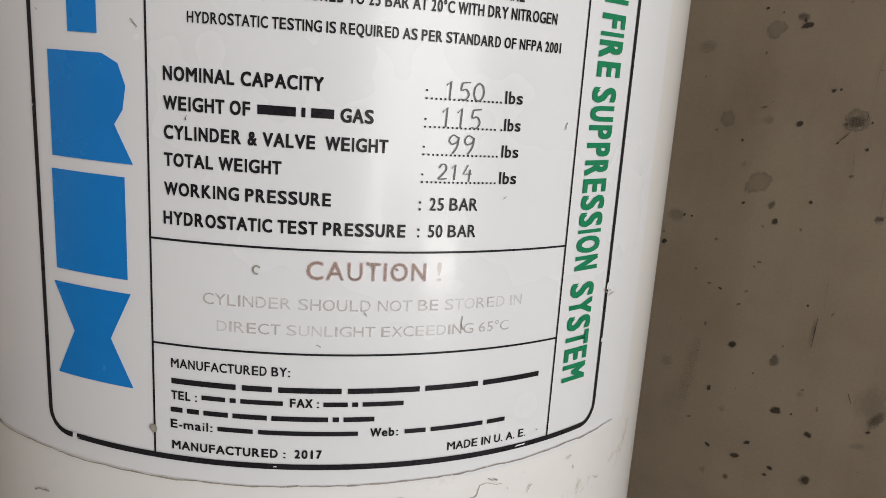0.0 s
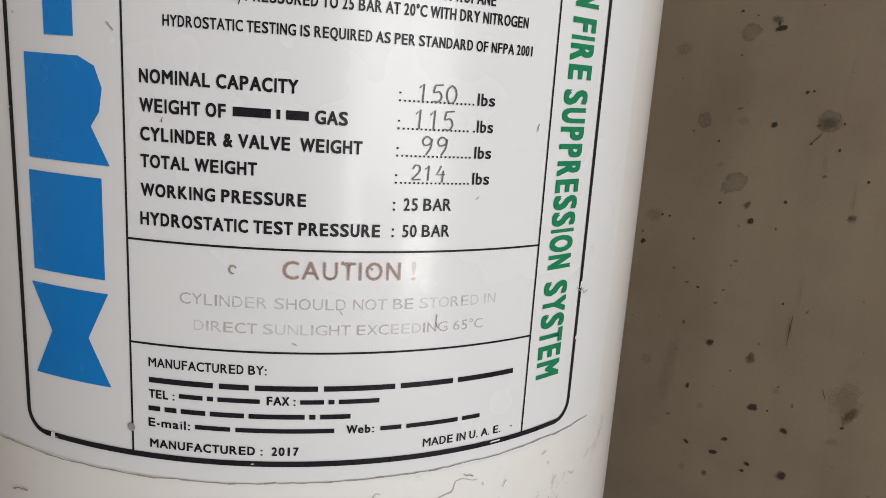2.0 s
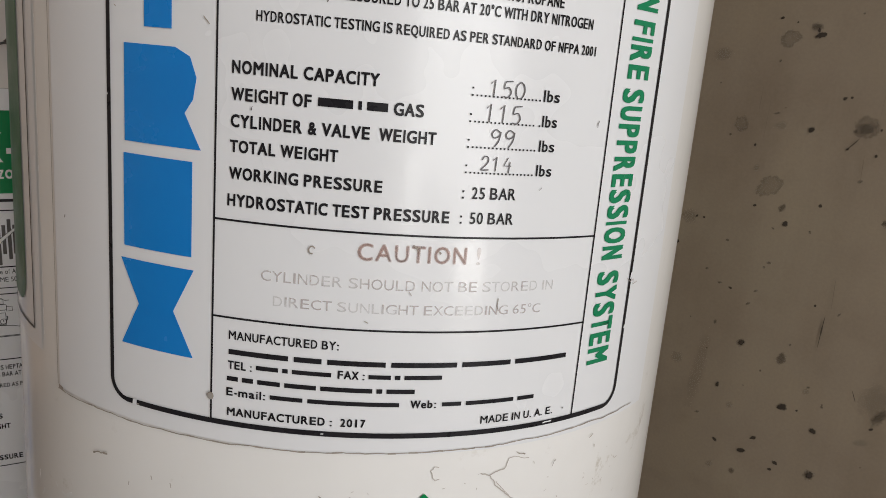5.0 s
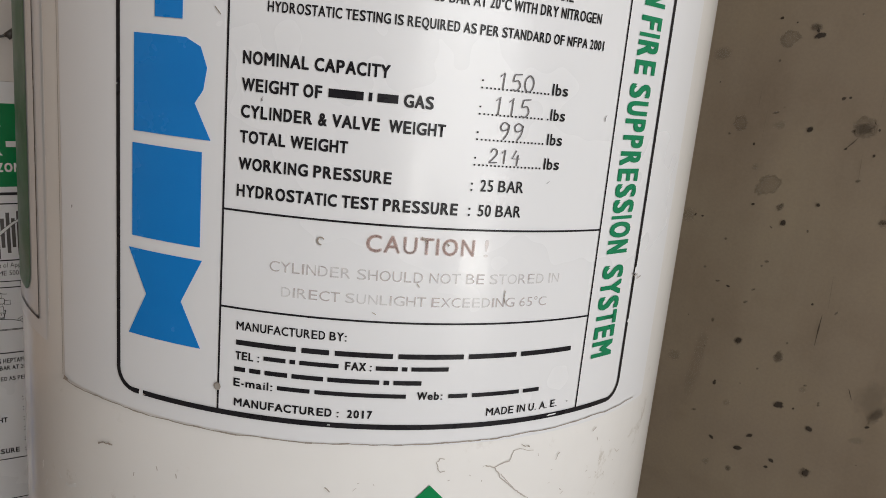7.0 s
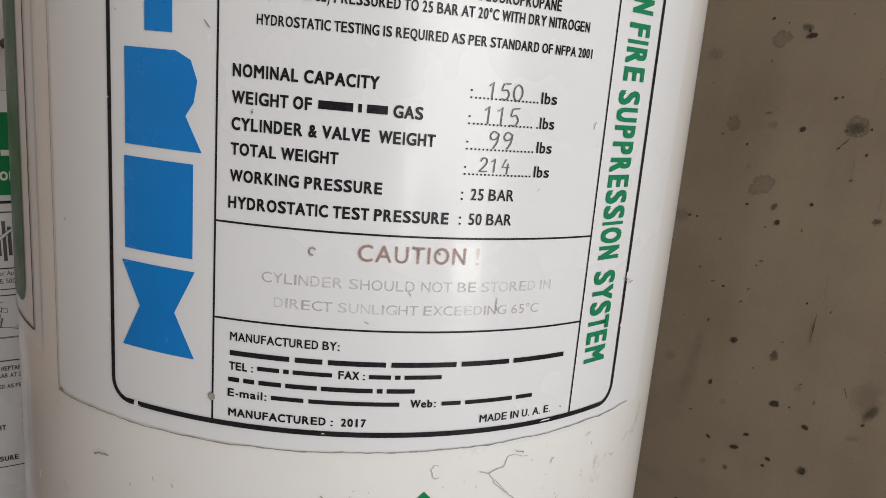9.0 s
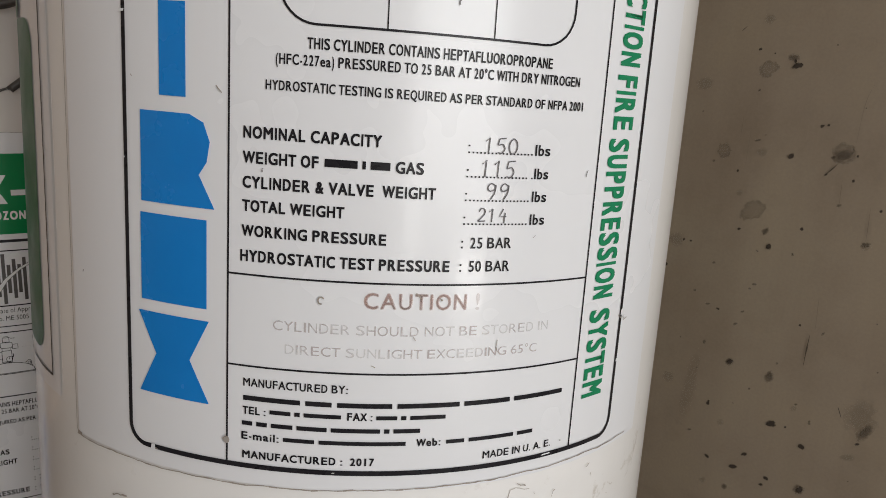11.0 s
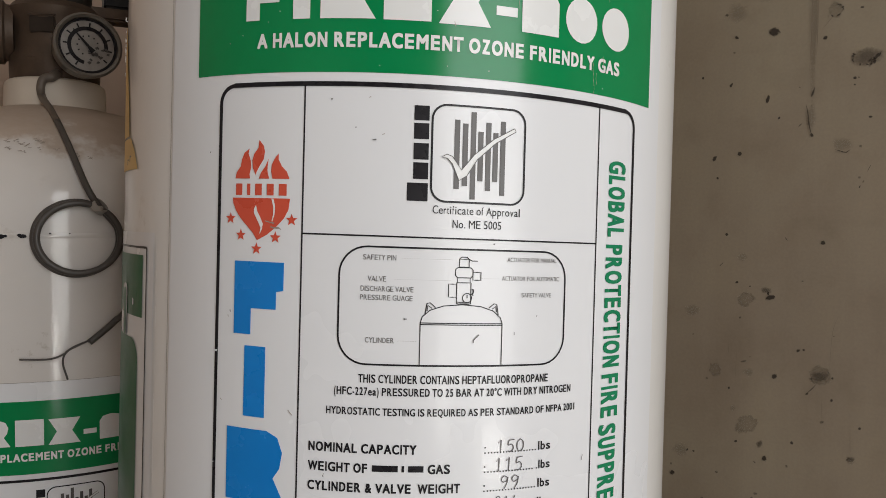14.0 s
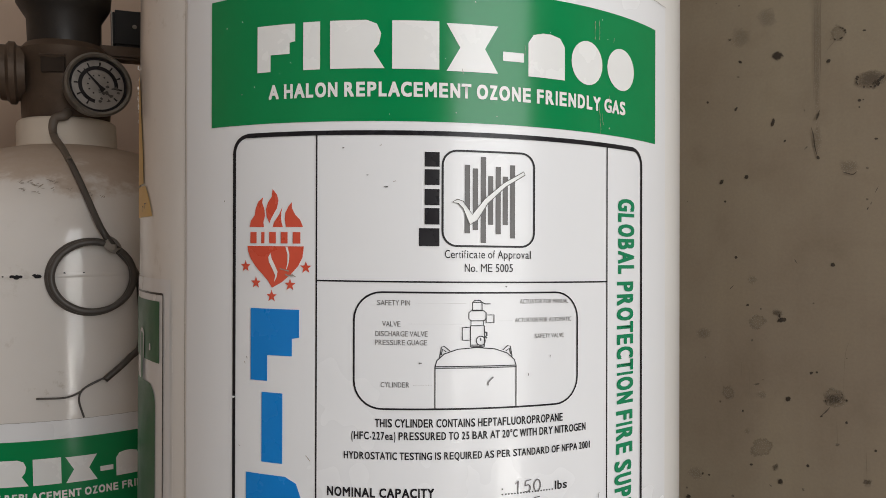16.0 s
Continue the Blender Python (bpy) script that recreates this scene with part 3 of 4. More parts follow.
for text, u0, u1, v in (("ACTUATOR FOR MANUAL", 0.0822, 0.1080, 0.5788), ("ACTUATOR FOR AUTOMATIC", 0.0798, 0.1097, 0.5703), ("SAFETY VALVE", 0.0897, 0.1054, 0.5628)):
    line(text, u0, u1, v, 0.0020, GREY_SMALL, 0.0)
for u0, u1, v in ((0.034, 0.058, 0.5790), (0.031, 0.057, 0.5697), (0.033, 0.0425, 0.5425), (0.070, 0.079, 0.571)):
    bm = bmesh.new()
    n = int((u1 - u0) / 0.0011)
    for i in range(n):
        patch(bm, u0 + i * 0.0011, u0 + i * 0.0011 + 0.0006, v, v + 0.00015)
    printed("dotted_leader", bm, FADED_GREY)

# lines of print
line("THIS CYLINDER CONTAINS HEPTAFLUOROPROPANE", 0.0162, 0.1049, 0.5237, 0.0037, BLACK, 0.02)
line("(HFC-227ea) PRESSURED TO 25 BAR AT 20\u00b0C WITH DRY NITROGEN", 0.0056, 0.1184, 0.5181, 0.0035, BLACK, 0.02)
line("HYDROSTATIC TESTING IS REQUIRED AS PER STANDARD OF NFPA 2001", 0.0022, 0.1212, 0.5093, 0.0033, BLACK, 0.02)
line("NOMINAL CAPACITY", -0.0055, 0.0426, 0.4923, 0.0042, BLACK)
line("WEIGHT OF", -0.0056, 0.0211, 0.4836, 0.0042, BLACK)
bm = bmesh.new()
blocks(bm, 0.0232, 0.0459, 0.4844, 0.0028, (5, 0.5, 3))
printed("plain_bar", bm, BLACK)
line("GAS", 0.0478, 0.0578, 0.4836, 0.0042, BLACK)
line("CYLINDER & VALVE  WEIGHT", -0.0056, 0.0626, 0.4749, 0.0042, BLACK)
line("TOTAL WEIGHT", -0.0057, 0.0306, 0.4666, 0.0041, BLACK)
line("WORKING PRESSURE", -0.0058, 0.0457, 0.4576, 0.0041, BLACK)
line("HYDROSTATIC TEST PRESSURE", -0.0062, 0.0694, 0.4484, 0.0042, BLACK)
for v, u_end, u_lbs, dot in ((0.4921, 0.0999, 0.1007, ""), (0.4834, 0.0978, 0.0998, "."), (0.4748, 0.1003, 0.1009, ""), (0.4661, 0.1002, 0.1008, "")):
    bm = bmesh.new()
    patch(bm, 0.0735, 0.0742, v, v + 0.0006)
    patch(bm, 0.0735, 0.0742, v + 0.0024, v + 0.0030)
    u = 0.0752
    while u < u_end:
        patch(bm, u, u + 0.00065, v, v + 0.0006)
        u += 0.00148
    printed("dotted_line", bm, BLACK)
    line(dot + "lbs", u_lbs, 0.1074, v, 0.0040, BLACK, 0.02)
for text, v in (("25 BAR", 0.4573), ("50 BAR", 0.4485)):
    bm = bmesh.new()
    patch(bm, 0.0733, 0.0740, v, v + 0.0007)
    patch(bm, 0.0733, 0.0740, v + 0.0022, v + 0.0029)
    printed("colon", bm, BLACK)
    line(text, 0.0769, 0.0935, v, 0.0041, BLACK, 0.015)
line("CAUTION !", 0.0387, 0.0824, 0.4338, 0.0063, FADED_RED, 0.035, "bleached reddish warning word", twin=False)
line("CYLINDER SHOULD NOT BE STORED IN", 0.0063, 0.1140, 0.4238, 0.0037, FADED_GREY, 0.0, "bleached grey warning line", twin=False)
line("DIRECT SUNLIGHT EXCEEDING 65\u00b0C", 0.0108, 0.1094, 0.4151, 0.0035, FADED_GREY, 0.0, "bleached grey warning line", twin=False)
line("MANUFACTURED BY:", -0.0046, 0.0344, 0.4009, 0.0032, BLACK, 0.02)
bm = bmesh.new()
blocks(bm, -0.0046, 0.1251, 0.3953, 0.0019, (8, 3.6, 7.6, 9, 7.3, 9))
printed("plain_bar", bm, BLACK)
line("TEL :", -0.0047, 0.0041, 0.3898, 0.0031, BLACK, 0.035)
line("FAX :", 0.0345, 0.0439, 0.3903, 0.0031, BLACK, 0.035)
bm = bmesh.new()
blocks(bm, 0.0056, 0.0322, 0.3907, 0.0016, (4, 1, 7))
blocks(bm, 0.0453, 0.0719, 0.3907, 0.0016, (4, 1, 7))
blocks(bm, -0.0050, 0.0622, 0.3853, 0.0017, (2, 2, 4, 5.5, 9, 1, 5))
blocks(bm, 0.0109, 0.0569, 0.3802, 0.0016, (5, 14))
blocks(bm, 0.0728, 0.1112, 0.3802, 0.0016, (3, 8, 3))
printed("plain_bar", bm, BLACK)
line("E-mail:", -0.0051, 0.0093, 0.3796, 0.0031, BLACK, 0.035)
line("Web:", 0.0610, 0.0706, 0.3797, 0.0031, BLACK, 0.035)
line("MANUFACTURED :  2017", -0.0047, 0.0452, 0.3720, 0.0031, BLACK, 0.035)
line("MADE IN U. A. E.", 0.0887, 0.1215, 0.3722, 0.0031, BLACK, 0.015)
for word, top, foot, base in (("GLOBAL", 0.6295, 0.5922, 0.1407), ("PROTECTION", 0.5883, 0.5278, 0.1399), ("FIRE", 0.5243, 0.5030, 0.1394), ("SUPPRESSION", 0.4995, 0.4333, 0.1384), ("SYSTEM", 0.4285, 0.3897, 0.1378)):
    line(word, top, foot, base, 0.0132, GREEN_TEXT, 0.034, "green capitals reading downwards", down=True)

# figures written in by hand
PEN = {"0": [[(0.5, 1), (0.15, 0.75), (0.08, 0.35), (0.3, 0.02), (0.7, 0.05), (0.95, 0.4), (0.85, 0.8), (0.5, 1)]],
       "1": [[(0.1, 0.75), (0.5, 1), (0.42, 0)]],
       "2": [[(0.1, 0.75), (0.35, 1), (0.75, 0.95), (0.8, 0.65), (0.4, 0.3), (0.05, 0.05), (0.9, 0.08)]],
       "4": [[(0.55, 1), (0.1, 0.4), (0.95, 0.42)], [(0.8, 0.7), (0.7, -0.1)]],
       "5": [[(0.25, 0.95), (0.15, 0.55), (0.6, 0.6), (0.85, 0.3), (0.55, 0.02), (0.1, 0.05)], [(0.25, 0.95), (0.95, 1.0)]],
       "9": [[(0.85, 0.85), (0.4, 1), (0.1, 0.75), (0.3, 0.52), (0.75, 0.65), (0.85, 0.9), (0.75, 0.4), (0.4, 0)]]}
for text, u0, u1, v0, v1 in (("150", 0.0797, 0.0930, 0.4925, 0.4980), ("115", 0.0789, 0.0927, 0.4838, 0.4899), ("99", 0.0817, 0.0912, 0.4756, 0.4815), ("214", 0.0790, 0.0906, 0.4673, 0.4722)):
    w = (u1 - u0) / (len(text) - 0.2)
    bm = bmesh.new()
    for i, ch in enumerate(text):
        for run in PEN[ch]:
            pts = smooth_path([(u0 + w * (i + 0.8 * a), v0 + (v1 - v0) * b, 0) for a, b in run], 5) if len(run) > 3 else [Vector((u0 + w * (i + 0.8 * a), v0 + (v1 - v0) * b, 0)) for a, b in run]
            stroke(bm, [(p.x, p.y) for p in pts], 0.00042, 0.0009)
    printed("written_figure", bm, PENCIL, "figures written by hand in black pen", False)


sheet_data = None


def product_label(root, drop, turn, twin):
    global sheet_data
    if sheet_data is None:
        sheet_data = bpy.data.meshes.new("product_label")
        sheet_mesh.to_mesh(sheet_data)
        sheet_data.materials.append(SHEET)
        sheet_data.shade_smooth()
    lab = new("product_label", sheet_data)
    lab["label"] = "white plastic film label with printed panels"
    lab.parent = root
    lab.matrix_basis = Matrix.Translation((0, 0, -drop)) @ Matrix.Rotation(turn, 4, "Z")
    for name, me, text, second in SPEC:
        if twin and not second:
            continue
        ob = new(name, me)
        ob.parent = lab
        if text:
            ob["label"] = text
    return lab


main = gas_cylinder(0, 0, 0.93, "tall white enamelled gas cylinder with a large printed label", ENAMEL)
product_label(main, 0, 0, False)
rear = gas_cylinder(0, 0, 0.593, "shorter white gas cylinder with gauge and cable, dusty shoulder", DUSTY_SHADED)
TOW, RIGHT = Vector((0.57, -0.8216, 0)), Vector((0.8216, 0.57, 0))
LEANING = Matrix.Translation((-0.3891, 0.2273, 0.0047)) @ Matrix.Rotation(0.028, 4, TOW)
rear.matrix_basis = LEANING
product_label(rear, 0.2779, 0.0480 / RAD, True)

# second sticker round the side of the tall cylinder
bm = bmesh.new()
patch(bm, -0.215, -0.1045, 0.372, 0.586, 0.0004)
side = part("side_sticker", bm, SHEET, main, "white sticker with a green cylinder picture")
bm = bmesh.new()
stroke(bm, rounded(-0.205, -0.1125, 0.3795, 0.5782, 0.001), 0.0011, closed=True)
part("sticker_frame", bm, BLACK, side)
bm = bmesh.new()
patch(bm, -0.200, -0.1172, 0.5419, 0.5742)
part("sticker_panel", bm, GREEN_DARK, side, "dark green panel")
bm = bmesh.new()
shape(bm, rounded(-0.1905, -0.1228, 0.3868, 0.5300, 0.011))
part("cylinder_picture", bm, GREEN_DARK, side, "green drawing of a gas cylinder")
bm = bmesh.new()
shape(bm, rounded(-0.1560, -0.1440, 0.5302, 0.5400, 0.001), 0.0010)
shape(bm, rounded(-0.1530, -0.1425, 0.5400, 0.5580, 0.004), 0.0010)
outline = part("valve_picture", bm, SHEET, side)
bm = bmesh.new()
shape(bm, rounded(-0.1508, -0.1445, 0.5300, 0.5560, 0.003), 0.0012)
part("valve_fill", bm, GREEN_DARK, outline)
bm = bmesh.new()
shape(bm, rounded(-0.1320, -0.1296, 0.5475, 0.5512, 0.001), 0.0010)
part("picture_detail", bm, SHEET, side)

# yellow tag behind
bm = bmesh.new()
shape(bm, [(-0.172, 0.6190), (-0.1285, 0.6190), (-0.1345, 0.6290), (-0.1420, 0.6355), (-0.1440, 0.6362), (-0.172, 0.6362)], 0.0006)
tag = part("yellow_tag", bm, YELLOW, main, "torn yellow paper tag")
bm = bmesh.new()
shape(bm, [(-0.178, 0.6375), (-0.1475, 0.6375), (-0.1500, 0.6550), (-0.1580, 0.6800), (-0.1640, 0.7000), (-0.178, 0.7000)], 0.0006)
part("tag_strip", bm, YELLOW, tag)
bm = bmesh.new()
stroke(bm, [(-0.1435, 0.6235), (-0.1435, 0.6262), (-0.1405, 0.6262)], 0.0007, 0.0009)
stroke(bm, [(-0.1495, 0.6220), (-0.1495, 0.6246), (-0.1465, 0.6246)], 0.0007, 0.0009)
part("tag_marks", bm, BLACK, tag)

# green hazard diamond below the label
bm = bmesh.new()
shape(bm, [(0.0690, 0.2440), (0.1190, 0.2945), (0.0690, 0.3450), (0.0190, 0.2945)], 0.0006)
dia = part("hazard_diamond", bm, GREEN, main, "green diamond hazard sticker")

# scratches, chips and the torn film edge
rng = random.Random(7)


def crack(bm, u, v, length, angle, width, wobble=0.5, off=0.0009):
    pts, a = [], angle
    n = max(3, int(length / 0.0012))
    for i in range(n):
        pts.append((u, v))
        a = angle + rng.uniform(-wobble, wobble)
        u += math.cos(a) * length / n
        v += math.sin(a) * length / n
    pts2 = [Vector(p) for p in pts]
    for i in range(len(pts2) - 1):
        w = width * rng.uniform(0.4, 1.15)
        stroke(bm, [pts2[i], pts2[i + 1]], w, off)


bm = bmesh.new()
u, edge = -0.0895, []
while u < 0.180:
    edge.append((u, 0.3607 + 0.0028 * min(max((u + 0.02) / 0.16, 0), 1) + 0.0002 * math.sin(u * 190) + rng.uniform(-0.00022, 0.00022)))
    u += rng.uniform(0.0012, 0.004)
for p, q in zip(edge, edge[1:]):
    stroke(bm, [p, q], rng.choice((0.0003, 0.0004, 0.0004, 0.00055)), 0.0009)
stroke(bm, [(-0.0890, 0.3619), (-0.0860, 0.3614)], 0.0014, 0.0009)
part("torn_film_edge", bm, CHIP, main, "dirty torn lower edge of the film")
for u, v, length in ((0.1239, 0.7137, 0.010), (0.1268, 0.6744, 0.016), (0.0841, 0.6972, 0.006), (0.1266, 0.7150, 0.011), (0.1333, 0.6790, 0.009), (0.1370, 0.7080, 0.004), (0.1290, 0.6700, 0.007)):
    bm = bmesh.new()
    crack(bm, u, v, length, -1.5, 0.00022, 0.25, 0.0011)
    part("banner_scratch", bm, CHIP, main, "pale hairline scratch in the green ink")
bm = bmesh.new()
for i in range(16):
    crack(bm, rng.uniform(-0.06, 0.17), rng.uniform(0.663, 0.717), rng.uniform(0.0003, 0.0008), rng.uniform(-1, 1), 0.0005, 0.2, 0.0011)
part("banner_specks", bm, WHITE_INK, main)
for u, v, w, h in ((-0.0552, 0.5329, 0.0034, 0.0010), (-0.0550, 0.4810, 0.0012, 0.0006), (0.1602, 0.4250, 0.0010, 0.0030), (0.1604, 0.4030, 0.0012, 0.0016), (-0.0432, 0.3688, 0.0022, 0.0030), (0.0300, 0.3690, 0.0012, 0.0004), (0.1190, 0.3692, 0.0050, 0.0006)):
    bm = bmesh.new()
    shape(bm, [(u - w / 2, v - h / 2), (u + w * 0.4, v - h * 0.4), (u + w / 2, v + h / 2), (u - w * 0.3, v + h * 0.4)], 0.0011)
    part("ink_chip", bm, SHEET, main)
# white strip paints the highlight along the side sticker's edge
bm = bmesh.new()
patch(bm, -0.1014, -0.1010, 0.3800, 0.5850, 0.0008)
part("film_edge", bm, WHITE_INK, main)
bm = bmesh.new()
patch(bm, -0.0900, -0.0896, 0.3625, 0.7350, 0.0008)
part("film_edge", bm, TIE, main, "thin grey edge of the label film")
bm = bmesh.new()
for k in range(16):
    z, s, a = rng.uniform(0.676, 0.712), rng.uniform(0.0004, 0.0011), -rng.uniform(0.172, 0.178) / RAD
    c0 = Vector(((RAD + 0.0002) * math.sin(a), -(RAD + 0.0002) * math.cos(a), z))
    out = Vector((math.sin(a), -math.cos(a), 0))
    tube(bm, smooth_path([c0, c0 + out * s + Vector((0, 0, s * rng.uniform(-0.6, 0.8))), c0 + out * s * 0.8 + Vector((0, 0, s * rng.uniform(1.2, 2.6)))], 4), rng.uniform(0.0002, 0.0005), 5)
part("paint_flakes", bm, ENAMEL, main, "curled flakes of white paint")
for u, v, length, angle, width in ((-0.0890, 0.3143, 0.010, 0.25, 0.0016), (-0.1090, 0.3040, 0.006, 1.2, 0.0016), (-0.1118, 0.3103, 0.006, 1.6, 0.0008), (-0.0925, 0.3150, 0.004, 2.6, 0.0010)):
    bm = bmesh.new()
    crack(bm, u, v, length, angle, width)
    part("paint_flake", bm, WHITE_INK, main)
for u, v, length, angle, width in ((0.0012, 0.6481, 0.0012, 0.3, 0.0007), (0.0122, 0.6359, 0.0012, 0.2, 0.0007), (0.0199, 0.6308, 0.0026, 0.1, 0.0006), (0.0355, 0.5522, 0.0022, 0.0, 0.0006), (0.0752, 0.5864, 0.0012, 0.5, 0.0007), (0.0978, 0.5538, 0.0016, 1.1, 0.0004), (0.0864, 0.5457, 0.0020, 1.3, 0.0005), (0.0670, 0.5421, 0.0060, 1.2, 0.0005), (-0.0502, 0.6742, 0.0008, 0.0, 0.0006), (-0.0468, 0.5524, 0.0016, -1.0, 0.0006), (-0.0609, 0.6249, 0.0010, 0.0, 0.0006), (-0.0812, 0.4326, 0.0018, 1.2, 0.0006), (0.1266, 0.4844, 0.0040, 1.2, 0.0004), (0.0015, 0.4809, 0.0025, 1.3, 0.0004), (0.1028, 0.4611, 0.0022, 0.6, 0.0004), (0.1264, 0.3737, 0.0010, 0.0, 0.0005)):
    bm = bmesh.new()
    crack(bm, u, v, length, angle, width)
    part("speck", bm, GREY_SMALL, main)
for u, v, length, angle, width in ((-0.0425, 0.3683, 0.002, 0.3, 0.001), (0.0665, 0.4385, 0.0022, -0.8, 0.0010),
                                   (0.0905, 0.4600, 0.002, 0.5, 0.0006), (-0.0262, 0.5910, 0.007, -0.4, 0.0012), (-0.0290, 0.5935, 0.006, -0.5, 0.001),
                                   (0.1060, 0.3585, 0.006, -0.2, 0.0007), (0.1250, 0.3480, 0.005, 0.8, 0.0006), 
                                   (0.0300, 0.3440, 0.004, -0.6, 0.0007), (-0.0660, 0.3410, 0.010, 0.15, 0.0012), (-0.0480, 0.5500, 0.0016, -1.0, 0.0006), (0.0180, 0.6490, 0.0015, 0.2, 0.0007), (0.0240, 0.6330, 0.002, 0.0, 0.0007), (0.1460, 0.3560, 0.004, 0.9, 0.0006)):
    bm = bmesh.new()
    crack(bm, u, v, length, angle, width * 0.7)
    part("chip", bm, CHIP, main)
for run, width in ((((0.0913, 0.3510), (0.0951, 0.3498), (0.0985, 0.3511), (0.1020, 0.3517)), 0.0007), (((0.1020, 0.3517), (0.1028, 0.3540), (0.1033, 0.3559), (0.1060, 0.3563)), 0.0005),
                   (((0.1060, 0.3563), (0.1095, 0.3550), (0.1129, 0.3545)), 0.0004), (((0.0951, 0.3498), (0.0975, 0.3470), (0.0982, 0.3452), (0.1040, 0.3400), (0.1117, 0.3341)), 0.0006),
                   (((0.0985, 0.3465), (0.1060, 0.3385), (0.1140, 0.3325)), 0.0004), (((0.0716, 0.3516), (0.0709, 0.3540), (0.0722, 0.3556), (0.0740, 0.3553)), 0.0005), (((0.0716, 0.3516), (0.0728, 0.3500), (0.0745, 0.3504)), 0.0005),
                   (((0.1687, 0.3408), (0.1702, 0.3390), (0.1725, 0.3395)), 0.0006), (((-0.0475, 0.3330), (-0.0470, 0.3345)), 0.0006), (((-0.0363, 0.3400), (-0.0359, 0.3385)), 0.0007), (((-0.0279, 0.3395), (-0.0274, 0.3375)), 0.0007)):
    bm = bmesh.new()
    path = []
    for (u0, v0), (u1, v1) in zip(run, run[1:]):
        n = max(2, int(math.hypot(u1 - u0, v1 - v0) / 0.0009))
        path += [(u0 + (u1 - u0) * k / n + rng.uniform(-0.0002, 0.0002), v0 + (v1 - v0) * k / n + rng.uniform(-0.0002, 0.0002)) for k in range(n)]
    stroke(bm, path + [run[-1]], width * 0.7, 0.0003)
    part("paint_crack", bm, CRACKED, main)
bm = bmesh.new()
stroke(bm, [(0.0235 + 0.0011 * math.cos(k * 0.5), 0.4363 + 0.0013 * math.sin(k * 0.5)) for k in range(1, 11)], 0.0005, 0.0011)
part("ring_mark", bm, CHIP, main, "small ring-shaped dent in the film")
bm = bmesh.new()
shape(bm, [(-0.0110 + 0.0013 * math.cos(k * 0.6283), 0.3785 + 0.0015 * math.sin(k * 0.6283)) for k in range(10)], 0.0011)
blister = part("blister", bm, TIE, main, "grey blister on the column rule")
bm = bmesh.new()
stroke(bm, [(-0.0110 + 0.0012 * math.cos(k * 0.6283), 0.3785 + 0.0014 * math.sin(k * 0.6283)) for k in range(6)], 0.0004, 0.0013)
part("blister_rim", bm, CHIP, blister)
for run, width in ((((-0.0157, 0.5094), (-0.0149, 0.5085), (-0.0135, 0.507)), 0.0007),
                   (((0.158, 0.424), (0.1607, 0.4222), (0.163, 0.4232), (0.1627, 0.4209), (0.166, 0.4218)), 0.0007),
                   (((-0.0513, 0.5109), (-0.0505, 0.5103)), 0.0006),
                   (((0.0576, 0.4403), (0.0587, 0.4394), (0.0595, 0.4382)), 0.001),
                   (((0.0587, 0.4392), (0.0602, 0.4398)), 0.0007),
                   (((0.0574, 0.4236), (0.0583, 0.4222)), 0.0006),
                   (((0.0909, 0.4213), (0.0906, 0.4187), (0.0913, 0.4165)), 0.0006),
                   (((0.0425, 0.4123), (0.0439, 0.4116)), 0.0006),
                   (((0.0546, 0.6842), (0.0552, 0.682)), 0.0005)):
    bm = bmesh.new()
    stroke(bm, list(run), width * 0.5, 0.0009)
    part("scratch", bm, CHIP, main, "short grey scratch")
for i in range(75):
    bm = bmesh.new()
    u, v = rng.uniform(0.035, 0.175), rng.uniform(0.29, 0.358)
    crack(bm, u, v, rng.uniform(0.0008, 0.003), rng.uniform(-1.5, 1.5), rng.uniform(0.0002, 0.0005), off=0.0003)
    part("scuff", bm, CRACKED, main)

# ---- valve, gauge and cable of the shorter cylinder ----


def local(right, toward, z):
    return RIGHT * right + TOW * toward + Vector((0, 0, z))


bm = bmesh.new()
lathe(bm, [(0, 0.731), (0.0405, 0.731), (0.0415, 0.742), (0.0415, 0.757), (0.039, 0.762), (0.039, 0.790), (0.043, 0.796), (0.043, 0.804), (0.037, 0.811), (0, 0.811)], 48)
valve = part("valve", bm, BRASS_DARK, rear, "dark weathered bronze valve body")
valve.location.z = -0.005
ACROSS = Matrix(((RIGHT.x, -TOW.x, 0, 0), (RIGHT.y, -TOW.y, 0, 0), (0, 0, 1, 0), (0, 0, 0, 1)))
# the pocket is a dark raised plate, its shade given by colour
for name, lo, hi, mat in (("pocket_shade_plate", (-0.0115, -0.0400, 0.777), (0.0115, -0.034, 0.7935), POCKET_SHADE), ("wrench_lip", (-0.0125, -0.0425, 0.7928), (0.0125, -0.034, 0.7958), BRASS_DARK),
                          ("wrench_lip", (-0.0125, -0.0410, 0.752), (0.0125, -0.034, 0.7545), BRASS_DARK)):
    bm = bmesh.new()
    box(bm, lo, hi, 0.001)
    part(name, bm, mat, valve).matrix_basis = ACROSS @ Matrix.Rotation(radians(-16), 4, "Z")
bm = bmesh.new()
lathe(bm, [(0, 0.806), (0.0345, 0.806), (0.0345, 0.815), (0.0350, 0.838), (0.0400, 0.846), (0.0440, 0.853), (0.0455, 0.866), (0.043, 0.869), (0.0455, 0.873), (0.0455, 0.905), (0.041, 0.915), (0, 0.917)], 40)
part("valve_cap", bm, CAP_BLACK, valve, "ribbed black valve cap")
spout = Matrix.Translation(local(-0.036, 0.0, 0.7815)) @ RIGHT.to_track_quat("Z", "Y").to_matrix().to_4x4() @ Matrix.Rotation(math.pi, 4, "X")
bm = bmesh.new()
